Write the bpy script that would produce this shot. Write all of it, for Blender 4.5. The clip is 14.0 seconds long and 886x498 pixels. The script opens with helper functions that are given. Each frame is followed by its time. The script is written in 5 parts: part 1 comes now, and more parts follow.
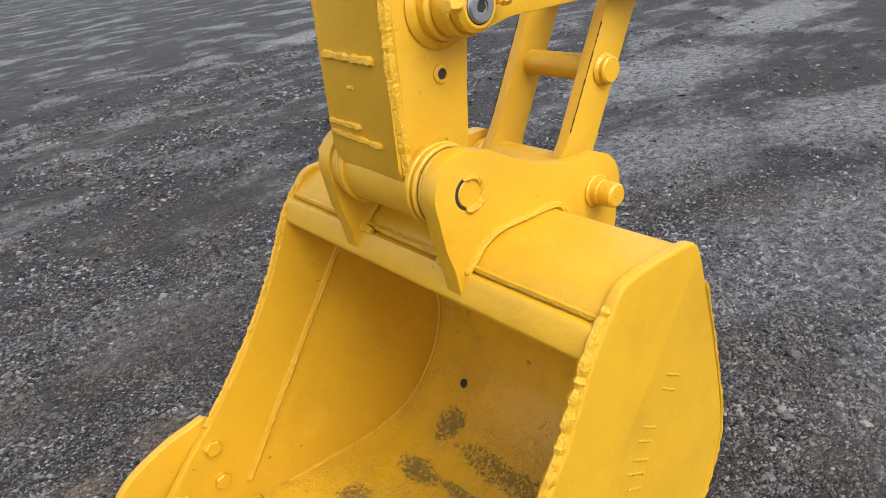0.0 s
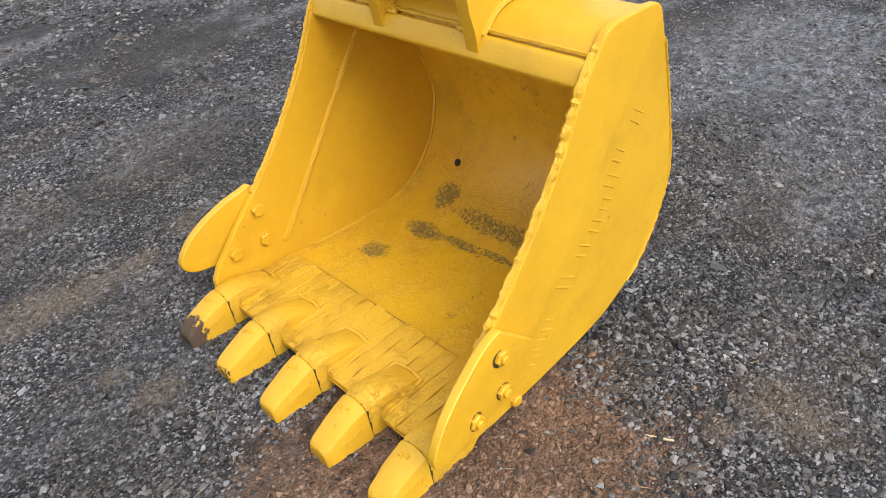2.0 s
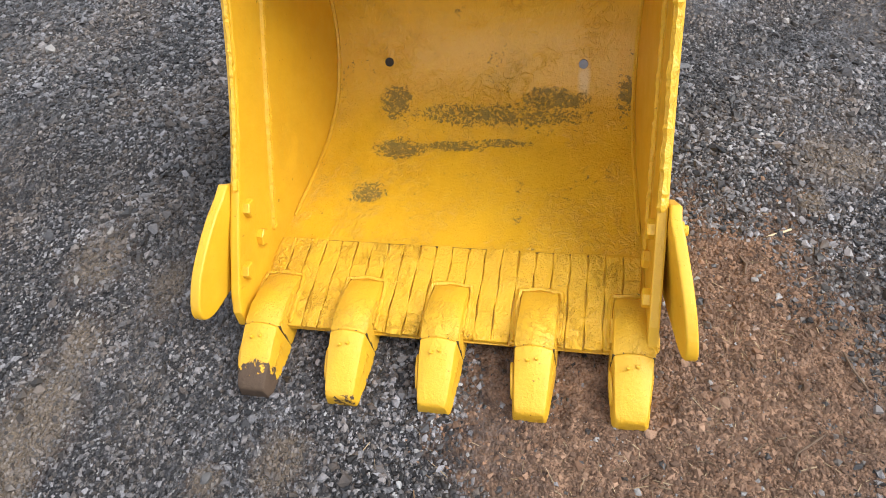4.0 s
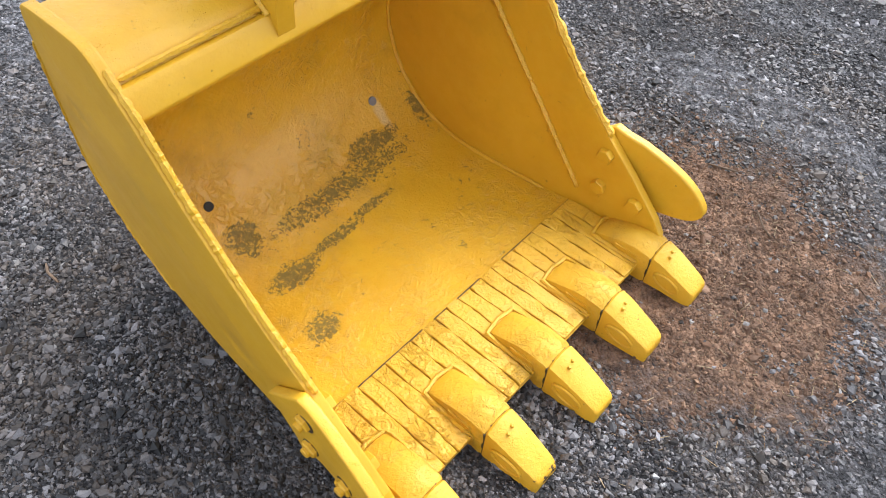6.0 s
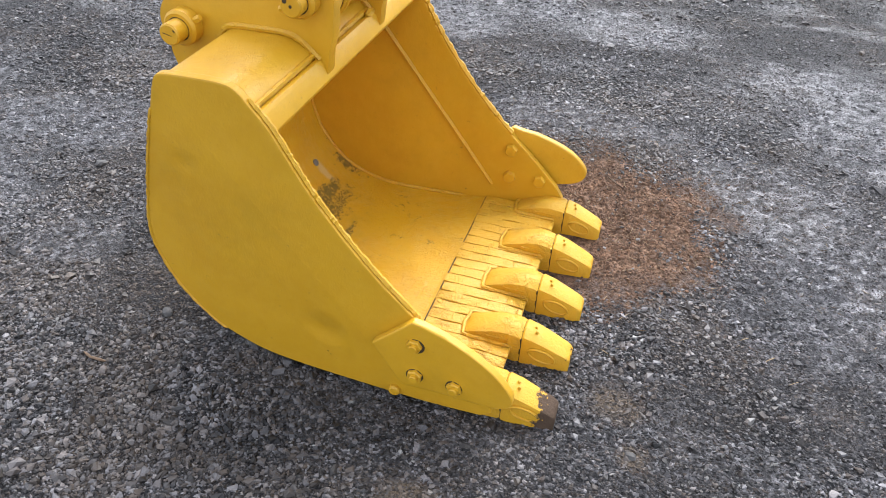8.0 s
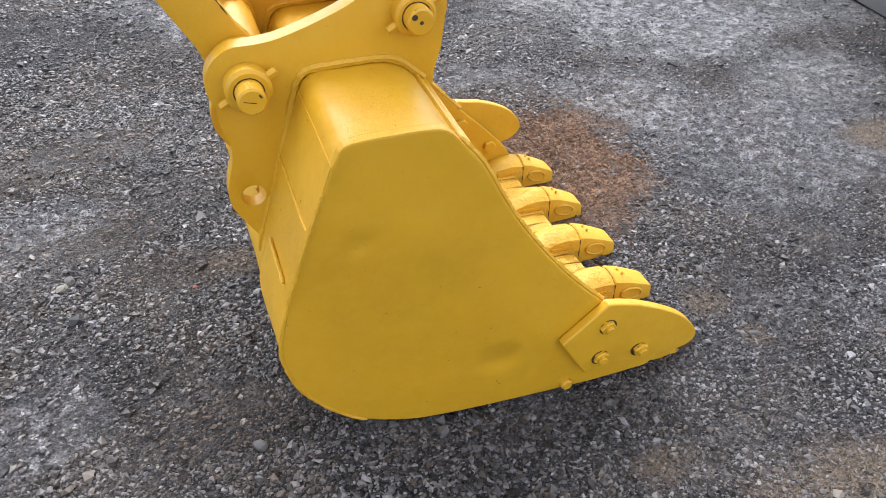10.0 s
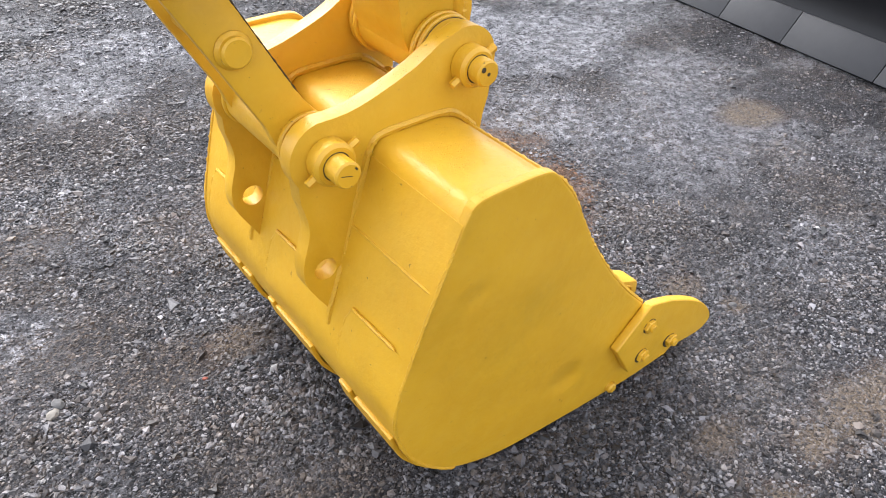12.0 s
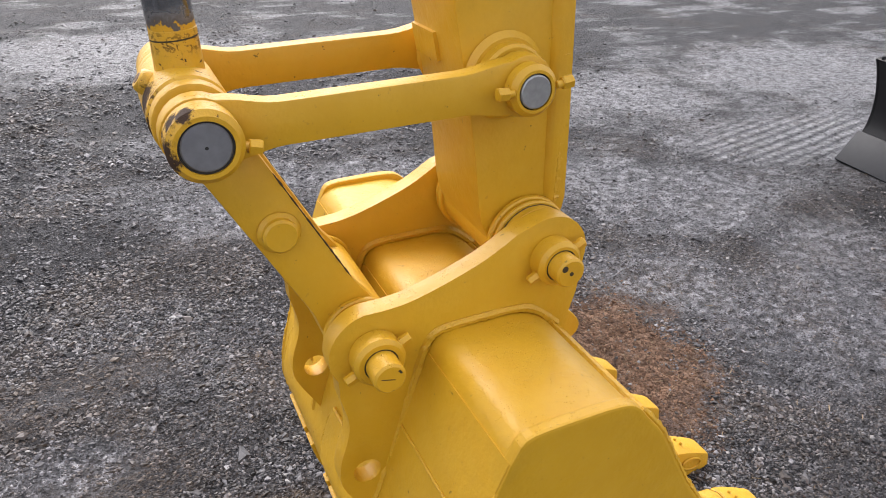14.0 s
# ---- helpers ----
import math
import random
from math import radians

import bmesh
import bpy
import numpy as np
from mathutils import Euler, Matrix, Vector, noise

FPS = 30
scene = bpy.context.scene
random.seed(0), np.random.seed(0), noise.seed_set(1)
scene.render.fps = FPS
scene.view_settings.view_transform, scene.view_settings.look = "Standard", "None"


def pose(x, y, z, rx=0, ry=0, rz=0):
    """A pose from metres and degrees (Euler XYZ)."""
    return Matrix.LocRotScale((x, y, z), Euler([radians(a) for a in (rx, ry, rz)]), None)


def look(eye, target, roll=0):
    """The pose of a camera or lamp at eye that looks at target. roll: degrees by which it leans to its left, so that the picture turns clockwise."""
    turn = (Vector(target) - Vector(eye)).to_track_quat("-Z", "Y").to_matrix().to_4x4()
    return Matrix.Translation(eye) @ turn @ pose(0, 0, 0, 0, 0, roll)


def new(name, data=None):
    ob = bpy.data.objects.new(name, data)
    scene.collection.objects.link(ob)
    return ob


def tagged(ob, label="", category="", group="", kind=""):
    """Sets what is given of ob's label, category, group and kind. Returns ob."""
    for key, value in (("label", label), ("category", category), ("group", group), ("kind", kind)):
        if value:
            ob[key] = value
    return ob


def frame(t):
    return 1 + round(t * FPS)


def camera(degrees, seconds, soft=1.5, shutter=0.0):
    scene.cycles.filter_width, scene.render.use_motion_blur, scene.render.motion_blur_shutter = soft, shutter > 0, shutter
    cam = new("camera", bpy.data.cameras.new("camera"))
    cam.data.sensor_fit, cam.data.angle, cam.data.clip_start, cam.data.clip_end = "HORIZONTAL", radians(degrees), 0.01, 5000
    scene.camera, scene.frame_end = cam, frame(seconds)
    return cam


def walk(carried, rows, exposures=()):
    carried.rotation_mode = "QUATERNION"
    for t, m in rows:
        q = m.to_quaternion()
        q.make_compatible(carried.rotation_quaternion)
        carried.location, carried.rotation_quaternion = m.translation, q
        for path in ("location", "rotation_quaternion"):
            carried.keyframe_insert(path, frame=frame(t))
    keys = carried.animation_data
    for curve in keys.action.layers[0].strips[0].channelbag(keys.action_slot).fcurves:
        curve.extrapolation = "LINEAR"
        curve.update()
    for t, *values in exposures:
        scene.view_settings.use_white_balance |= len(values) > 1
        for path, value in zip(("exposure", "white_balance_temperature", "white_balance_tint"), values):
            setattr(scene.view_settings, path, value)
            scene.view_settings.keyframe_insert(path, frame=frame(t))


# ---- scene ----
cam = camera(62.2, 14.0, soft=0.4)
PATH = [
    (0, (1.49, 1.145, 1.474), (0.417, -0.307, 0.614), -8.2),
    (0.2, (1.649, 1.201, 1.485), (0.578, -0.189, 0.526), -8.2),
    (0.5, (1.843, 1.261, 1.475), (0.795, -0.071, 0.413), -8.7),
    (1, (1.932, 1.322, 1.472), (0.902, 0.02, 0.356), -8.6),
    (1.5, (1.945, 1.37, 1.471), (0.909, 0.103, 0.321), -8.1),
    (2, (1.958, 1.388, 1.473), (0.917, 0.154, 0.292), -7.5),
    (2.5, (1.985, 1.32, 1.459), (0.885, 0.171, 0.247), -7.1),
    (2.8, (2.02, 1.172, 1.423), (0.914, 0.144, 0.111), -9.3),
    (3, (2.004, 0.998, 1.412), (1.076, 0.099, -0.115), -14.2),
    (3.2, (1.978, 0.798, 1.424), (1.083, 0.043, -0.197), -15.1),
    (3.5, (1.985, 0.567, 1.482), (1.038, -0.001, -0.186), -13.8),
    (3.7, (2.082, 0.452, 1.48), (1.003, -0.028, -0.135), -12.1),
    (4, (2.185, 0.348, 1.572), (1.001, -0.042, 0.008), -11.0),
    (4.2, (2.207, 0.307, 1.588), (0.999, -0.038, 0.032), -9.1),
    (6.3, (1.708, -1.123, 1.57), (0.916, 0.041, 0.15), 1.0),
    (6.5, (1.752, -1.295, 1.59), (0.969, -0.028, 0.255), 0.6),
    (6.7, (1.763, -1.408, 1.613), (1.009, -0.119, 0.283), 1.0),
    (7, (1.736, -1.622, 1.631), (1.045, -0.25, 0.35), 2.9),
    (7.2, (1.698, -1.765, 1.626), (1.071, -0.313, 0.402), 3.1),
    (9.3, (0.923, -1.722, 1.558), (0.884, -0.188, 0.275), 6.2),
    (9.5, (0.735, -1.673, 1.542), (0.854, -0.134, 0.269), 7.2),
    (10, (0.268, -1.584, 1.573), (0.819, -0.151, 0.292), 2.1),
    (10.5, (0.027, -1.39, 1.567), (0.882, -0.109, 0.291), 0.8),
    (11, (-0.199, -1.319, 1.599), (0.783, -0.126, 0.33), 1.7),
    (11.5, (-0.266, -1.3, 1.606), (0.756, -0.132, 0.345), 2.1),
    (12, (-0.229, -1.31, 1.615), (0.768, -0.076, 0.396), 2.3),
    (12.2, (-0.164, -1.311, 1.641), (0.776, 0.057, 0.525), 1.9),
    (12.3, (-0.117, -1.289, 1.663), (0.784, 0.142, 0.595), 1.9),
    (12.5, (-0.05, -1.261, 1.686), (0.805, 0.239, 0.677), 2.0),
    (13, (0.012, -1.271, 1.693), (0.785, 0.278, 0.691), 1.0),
    (13.5, (0.037, -1.273, 1.697), (0.788, 0.295, 0.709), 1.0),
    (14, (0.038, -1.182, 1.638), (0.781, 0.412, 0.685), 0.9),
]
walk(cam, [(t, look(eye, target, roll)) for t, eye, target, roll in PATH], [(0.0, 1.17, 6250, 9), (0.5, 1.06, 6200, 8.5), (1.0, 1.31, 6150, 8), (1.5, 1.30, 6150, 8), (2.5, 1.29, 6150, 8), (3.0, 1.25, 6200, 8.5), (3.5, 1.48, 6150, 8.5), (4.0, 1.60, 6150, 9), (6.5, 1.74, 5950, 9.5), (9.5, 1.63, 6100, 11), (10.5, 1.90, 6100, 11), (11.5, 2.04, 6050, 12), (12.0, 2.04, 6050, 12), (12.5, 1.58, 6250, 13.5), (14.0, 1.42, 6300, 14)])

# ---------------------------------------------------------------- world, sun
SUN_FROM = Vector((0.03, 0.65, 0.75)).normalized()
world = bpy.data.worlds.new("overcast_sky")
scene.world = world
world.use_nodes = True
wn = world.node_tree
sky = wn.nodes.new("ShaderNodeTexSky")
sky.sky_type = "NISHITA"
sky.sun_disc = False
sky.sun_elevation = math.asin(SUN_FROM.z)
sky.sun_rotation = math.atan2(SUN_FROM.x, SUN_FROM.y)
sky.air_density, sky.dust_density, sky.ozone_density = 1.5, 4.0, 1.0
hsv = wn.nodes.new("ShaderNodeHueSaturation")
hsv.inputs["Saturation"].default_value = 0.35
wn.links.new(sky.outputs[0], hsv.inputs["Color"])
bg = wn.nodes["Background"]
bg.inputs["Strength"].default_value = 0.15
# half of the light comes evenly through the cloud
cloud = wn.nodes.new("ShaderNodeMix")
cloud.data_type = "RGBA"
cloud.inputs["Factor"].default_value = 0.5
cloud.inputs["B"].default_value = (3.4, 3.4, 3.55, 1)
wn.links.new(hsv.outputs[0], cloud.inputs["A"])
wn.links.new(cloud.outputs["Result"], bg.inputs["Color"])

sun_data = bpy.data.lights.new("sun", "SUN")
sun_data.energy, sun_data.angle, sun_data.color = 1.0, radians(45), (1.0, 0.96, 0.9)
sun = new("sun", sun_data)
sun.matrix_world = look(SUN_FROM * 20, (0, 0, 0))


# ---------------------------------------------------------------- node helpers
class Net:
    """A small wrapper round one material's nodes."""

    def __init__(self, name):
        self.m = bpy.data.materials.new(name)
        self.m.use_nodes = True
        self.t = self.m.node_tree
        self.bsdf = self.t.nodes["Principled BSDF"]
        self.pos = self.t.nodes.new("ShaderNodeNewGeometry").outputs["Position"]

    def put(self, sock, v):
        if isinstance(v, bpy.types.NodeSocket):
            self.t.links.new(v, sock)
        else:
            sock.default_value = v

    def math(self, op, a, b=0.0, c=0.0, clamp=False):
        n = self.t.nodes.new("ShaderNodeMath")
        n.operation, n.use_clamp = op, clamp
        for i, v in enumerate((a, b, c)):
            self.put(n.inputs[i], v)
        return n.outputs[0]

    def vec(self, op, a, b):
        n = self.t.nodes.new("ShaderNodeVectorMath")
        n.operation = op
        self.put(n.inputs[0], a)
        self.put(n.inputs[1], b)
        return n.outputs["Value"] if op in ("LENGTH", "DISTANCE", "DOT_PRODUCT") else n.outputs[0]

    def noise(self, scale, detail=4.0, rough=0.55, vector=None, distortion=0.0):
        n = self.t.nodes.new("ShaderNodeTexNoise")
        self.put(n.inputs["Vector"], vector if vector is not None else self.pos)
        n.inputs["Scale"].default_value = scale
        n.inputs["Detail"].default_value = detail
        n.inputs["Roughness"].default_value = rough
        n.inputs["Distortion"].default_value = distortion
        return n.outputs[0]

    def voronoi(self, scale, feature="F1", vector=None):
        n = self.t.nodes.new("ShaderNodeTexVoronoi")
        n.feature = feature
        self.put(n.inputs["Vector"], vector if vector is not None else self.pos)
        n.inputs["Scale"].default_value = scale
        return n

    def step(self, v, lo, hi):
        n = self.t.nodes.new("ShaderNodeMapRange")
        n.interpolation_type = "SMOOTHSTEP"
        self.put(n.inputs["Value"], v)
        n.inputs["From Min"].default_value, n.inputs["From Max"].default_value = lo, hi
        return n.outputs[0]

    def span(self, v, a, b):
        n = self.t.nodes.new("ShaderNodeMapRange")
        self.put(n.inputs["Value"], v)
        n.inputs["To Min"].default_value, n.inputs["To Max"].default_value = a, b
        return n.outputs[0]

    def mix(self, f, a, b):
        n = self.t.nodes.new("ShaderNodeMix")
        n.data_type = "RGBA"
        self.put(n.inputs["Factor"], f)
        self.put(n.inputs["A"], a if isinstance(a, bpy.types.NodeSocket) else (*a, 1))
        self.put(n.inputs["B"], b if isinstance(b, bpy.types.NodeSocket) else (*b, 1))
        return n.outputs["Result"]

    def bump(self, height, strength, distance, normal=None):
        n = self.t.nodes.new("ShaderNodeBump")
        self.put(n.inputs["Height"], height)
        n.inputs["Strength"].default_value, n.inputs["Distance"].default_value = strength, distance
        if normal is not None:
            self.put(n.inputs["Normal"], normal)
        return n.outputs[0]

    def patch(self, cx, cy, rx, ry, wobble, soft=0.35, cz=None, rz=1.0):
        """1 inside a ragged ellipse, 0 outside; rx, ry are its radii in metres."""
        off = self.vec("SUBTRACT", self.pos, (cx, cy, cz or 0.0))
        flat = self.vec("MULTIPLY", off, (1 / rx, 1 / ry, 0.0 if cz is None else 1 / rz))
        d = self.math("ADD", self.vec("LENGTH", flat, (0, 0, 0)), wobble)
        return self.math("SUBTRACT", 1.0, self.step(d, 1.0 - soft, 1.0 + soft))

    def most(self, items):
        out = items[0]
        for i in items[1:]:
            out = self.math("MAXIMUM", out, i)
        return out

    def done(self, color, rough, normal=None, metal=0.0, coat=0.0):
        self.put(self.bsdf.inputs["Base Color"], color if isinstance(color, bpy.types.NodeSocket) else (*color, 1))
        self.put(self.bsdf.inputs["Roughness"], rough)
        self.put(self.bsdf.inputs["Metallic"], metal)
        self.bsdf.inputs["Coat Weight"].default_value = coat
        self.bsdf.inputs["Coat Roughness"].default_value = 0.15
        if normal is not None:
            self.put(self.bsdf.inputs["Normal"], normal)
        return self.m


YELLOW, YELLOW_DEEP, YELLOW_PALE = (0.588, 0.324, 0.010), (0.548, 0.292, 0.008), (0.608, 0.346, 0.022)
BARE = (0.19, 0.145, 0.045)

# shallow dents in the side plate: centre, radius, depth
DENTS = [(0.845, -0.51, 0.215, 0.075, 0.010), (0.51, -0.49, 0.66, 0.05, 0.005)]


def paint(name, worn=None, lumps=1.0, bare=BARE, matt=0.0, soil=0.30):
    """Brushed-on yellow machine paint; worn(net) gives a mask where it has come off to dull steel."""
    k = Net(name)
    big = k.step(k.noise(3.5, 3), 0.3, 0.7)
    mid = k.step(k.noise(26, 4, 0.6), 0.35, 0.75)
    color = k.mix(big, YELLOW, YELLOW_DEEP)
    color = k.mix(k.math("MULTIPLY", mid, 0.45), color, YELLOW_PALE)
    grime = k.math("MULTIPLY", k.step(k.noise(5, 6, 0.68), 0.50, 0.72), soil)
    color = k.mix(grime, color, (0.40, 0.235, 0.010))
    specks = k.step(k.noise(95, 2), 0.70, 0.76)
    color = k.mix(k.math("MULTIPLY", specks, 0.45), color, (0.40, 0.21, 0.02))
    rough = k.span(k.noise(14, 4), 0.36 + matt, 0.56 + matt)
    h = k.math("ADD", k.math("MULTIPLY", k.noise(60, 3), 0.5), k.math("MULTIPLY", k.noise(9, 3), 1.4))
    h = k.math("ADD", h, k.math("MULTIPLY", k.noise(135, 3), 0.30 * lumps))
    if soil >= 0.45:
        # spatter and pits under the paint, with dirt caught in the fine creases between them
        rag = k.noise(34, 6, 0.68, distortion=0.9)
        where = k.step(k.noise(6.5, 4, 0.6), 0.38, 0.60)
        h = k.math("ADD", h, k.math("MULTIPLY", k.math("MULTIPLY", k.step(rag, 0.46, 0.60), where), 0.55))
        crease = k.math("SUBTRACT", 1.0, k.step(k.math("ABSOLUTE", k.math("SUBTRACT", rag, 0.50)), 0.003, 0.012))
        crease = k.math("MULTIPLY", k.math("MULTIPLY", crease, where), k.step(k.noise(19, 3), 0.47, 0.62))
        color = k.mix(k.math("MULTIPLY", crease, 0.55), color, (0.19, 0.105, 0.014))
    normal = k.bump(k.noise(3.2, 2, 0.4), 0.6, 0.030)
    normal = k.bump(h, 0.48 * lumps, 0.004, normal)
    normal = k.bump(k.noise(420, 2), 0.12, 0.0006, normal)
    # drops of rain that stand on faces turned to the sky
    up = k.t.nodes.new("ShaderNodeSeparateXYZ")
    k.put(up.inputs[0], k.t.nodes.new("ShaderNodeNewGeometry").outputs["Normal"])
    cell = k.voronoi(210)
    drop = k.math("SUBTRACT", 1.0, k.step(cell.outputs["Distance"], 0.16, 0.34))
    drop = k.math("MULTIPLY", drop, k.math("MULTIPLY", k.step(up.outputs[2], 0.45, 0.90), k.step(k.noise(23, 4, 0.7), 0.44, 0.60)))
    normal = k.bump(drop, 0.9, 0.0012, normal)
    rough = k.math("SUBTRACT", rough, k.math("MULTIPLY", drop, 0.32))
    for cx, cy, cz, r, deep in DENTS:
        d = k.vec("DISTANCE", k.pos, (cx, cy, cz))
        normal = k.bump(k.step(d, 0.0, r), 1.0, deep, normal)
    if worn is floor_wear:
        # a wet reflection below one drain, painted as a pale streak
        run = k.patch(0.445, 0.305, 0.050, 0.016, k.span(k.noise(40, 4, 0.7), -0.5, 0.5), 0.5, 0.140, 0.050)
        color = k.mix(k.math("MULTIPLY", run, 0.55), color, (0.60, 0.47, 0.26))
    if worn is not None:
        mask = worn(k)
        color = k.mix(mask, color, k.mix(k.noise(40, 4), bare, tuple(v * 0.55 for v in bare)))
        rough = k.math("ADD", rough, k.math("MULTIPLY", mask, 0.30))
        normal = k.bump(k.math("SUBTRACT", 1.0, mask), 0.5, 0.0015, normal)
        k.put(k.bsdf.inputs["Specular IOR Level"], k.math("SUBTRACT", 0.48, k.math("MULTIPLY", mask, 0.36)))
    return k.done(color, rough, normal, 0.0, 0.06)


def floor_wear(k):
    """Scars on the bucket's floor: solid in their middle, broken up towards their rim."""
    wob = k.math("ADD", k.span(k.noise(9, 4, 0.6), -0.8, 0.8), k.span(k.noise(30, 4, 0.7), -0.7, 0.7))
    spots = k.most([
        k.patch(0.515, -0.255, 0.045, 0.055, wob, 0.5, 0.09, 0.05),
        k.patch(0.500, 0.225, 0.026, 0.085, wob, 0.35, 0.10, 0.05),
        k.patch(0.545, 0.04, 0.026, 0.22, wob, 1.0, 0.075, 0.05),
        k.patch(0.67, -0.225, 0.034, 0.070, wob, 0.6),
        k.patch(0.655, -0.055, 0.016, 0.070, wob, 0.5),
        k.patch(0.638, 0.085, 0.012, 0.080, wob, 0.6),
        k.patch(0.845, -0.285, 0.036, 0.045, wob, 0.7),
        k.patch(0.48, 0.43, 0.05, 0.03, wob, 0.6, 0.12, 0.06)])
    rag = k.math("SUBTRACT", k.noise(58, 9, 0.82, distortion=0.5), 0.5)
    solid = k.step(k.math("ADD", spots, k.math("MULTIPLY", rag, 5.0)), 0.84, 0.92)
    flecks = k.step(k.math("ADD", k.math("MULTIPLY", k.step(spots, 0.0, 0.45), 0.16), k.noise(105, 5, 0.70, distortion=1.0)), 0.655, 0.675)
    flecks = k.math("MULTIPLY", flecks, k.step(spots, 0.01, 0.12))
    chips = k.math("MULTIPLY", k.step(k.noise(85, 4, 0.62, distortion=1.2), 0.57, 0.60), k.step(k.noise(11, 3, 0.6), 0.60, 0.66))
    return k.most([k.math("MULTIPLY", solid, 0.80), k.math("MULTIPLY", flecks, 0.9), k.math("MULTIPLY", chips, 0.9)])


def light_chips(k):
    return k.math("MULTIPLY", k.step(k.noise(55, 4, 0.65), 0.69, 0.72), 0.8)


def oil_marks(k):
    """Paint scraped off round the cylinder's eye, dark with old grease."""
    wob = k.span(k.noise(75, 5, 0.75), -1.3, 1.0)
    at = k.most([k.patch(0.094, -0.150, 0.020, 0.022, wob, 0.25, 1.333, 0.022), k.patch(0.095, -0.205, 0.013, 0.016, wob, 0.25, 1.328, 0.013),
                 k.patch(0.114, -0.217, 0.014, 0.016, wob, 0.25, 1.338, 0.010), k.patch(0.083, -0.045, 0.016, 0.024, wob, 0.25, 1.312, 0.022),
                 k.patch(0.085, -0.215, 0.016, 0.022, wob, 0.25, 1.275, 0.024), k.patch(0.080, -0.10, 0.010, 0.05, wob, 0.4, 1.27, 0.02)])
    few = k.math("MULTIPLY", k.step(k.noise(70, 4, 0.65), 0.63, 0.67), k.patch(0.12, -0.1, 0.09, 0.16, 0.0, 0.3, 1.33, 0.10))
    edge = k.math("MULTIPLY", k.step(k.noise(62, 6, 0.75, distortion=0.6), 0.50, 0.55), k.patch(0.083, -0.13, 0.022, 0.11, 0.0, 0.5, 1.30, 0.05))
    ring = k.math("MULTIPLY", k.step(k.noise(85, 5, 0.7, distortion=0.8), 0.53, 0.57), k.patch(0.139, 0.0, 0.06, 0.06, 0.0, 0.6, 1.385, 0.016))
    return k.most([at, few, edge, k.math("MULTIPLY", ring, 0.8)])


def tip_wear(edge):
    def mask(k):
        x = k.t.nodes.new("ShaderNodeSeparateXYZ")
        k.put(x.inputs[0], k.pos)
        v = k.math("ADD", x.outputs[0], k.span(k.noise(34, 5, 0.7), -0.075, 0.075))
        return k.math("MAXIMUM", k.step(v, edge - 0.004, edge + 0.004), light_chips(k))
    return mask


M_PAINT = paint("yellow_paint", light_chips)
M_SHELL = paint("yellow_paint_scarred", floor_wear, 1.6, BARE, -0.13, 0.6)
M_STRIP = paint("yellow_paint_on_weld", light_chips, 2.6, BARE, 0.0, 0.5)
M_CAST = paint("yellow_paint_on_casting", light_chips, 1.8, BARE, 0.12, 0.45)
M_LUMPY = paint("yellow_paint_thick", light_chips, 2.6)
M_EYE = paint("yellow_paint_oily", oil_marks, 1.4, (0.065, 0.038, 0.024))
M_TOOTH_BARE = paint("yellow_paint_worn_tip", tip_wear(1.432), 1.8, (0.098, 0.066, 0.045), 0.10)
M_TOOTH_WORN = paint("yellow_paint_rubbed_tip", tip_wear(1.490), 1.8, (0.098, 0.066, 0.045), 0.10)
M_TOOTH = paint("yellow_paint_tooth", tip_wear(1.500), 1.8, (0.098, 0.066, 0.045), 0.10)


def steel(name, color, rough, metal=1.0, scale=60, shine=0.5):
    k = Net(name)
    k.bsdf.inputs["Specular IOR Level"].default_value = shine
    c = k.mix(k.noise(scale, 4), color, tuple(v * 0.55 for v in color))
    return k.done(c, k.span(k.noise(25, 3), rough - 0.08, rough + 0.12), k.bump(k.noise(160, 3), 0.2, 0.0008), metal)




def rod_steel():
    """Polished rod; the paint of its eye ends on it in a ragged brush line, with grime above."""
    k = Net("polished_rod_steel")
    at = k.t.nodes.new("ShaderNodeSeparateXYZ")
    k.put(at.inputs[0], k.pos)
    v = k.math("ADD", at.outputs[2], k.span(k.noise(48, 5, 0.7), -0.030, 0.030))
    bare = k.step(v, 1.407, 1.410)
    dull = k.math("SUBTRACT", 1.0, k.step(v, 1.410, 1.440))
    c = k.mix(k.noise(60, 4), (0.36, 0.37, 0.39), (0.20, 0.21, 0.22))
    c = k.mix(k.math("MULTIPLY", dull, 0.8), c, (0.075, 0.050, 0.030))
    c = k.mix(bare, YELLOW_DEEP, c)
    rough = k.math("ADD", k.span(k.noise(25, 3), 0.10, 0.20), k.math("MULTIPLY", dull, 0.25))
    k.put(k.bsdf.inputs["Metallic"], k.math("MULTIPLY", bare, k.math("SUBTRACT", 0.95, k.math("MULTIPLY", dull, 0.6))))
    return k.done(c, rough, k.bump(k.noise(160, 3), 0.2, 0.0008))


M_ROD = rod_steel()
M_PIN = steel("machined_pin_steel", (0.24, 0.24, 0.25), 0.42, 0.35)
M_BRIGHT = steel("bright_washer_steel", (0.42, 0.42, 0.41), 0.34, 0.5, 90)
M_DARK = steel("dark_gap", (0.02, 0.018, 0.015), 0.7, 0.0)
M_GAP = steel("grime_and_shade", (0.055, 0.036, 0.014), 0.8, 0.0)
M_STALK = steel("pale_straw", (0.58, 0.47, 0.29), 0.8, 0.0)
M_BLADE = steel("black_wet_steel", (0.008, 0.008, 0.009), 0.38, 0.0, 8, 0.22)
M_EDGE = steel("dark_grey_edge_steel", (0.015, 0.0155, 0.018), 0.50, 0.0, 12, 0.35)
M_TIMBER = steel("brown_timber", (0.20, 0.13, 0.08), 0.8, 0.0)

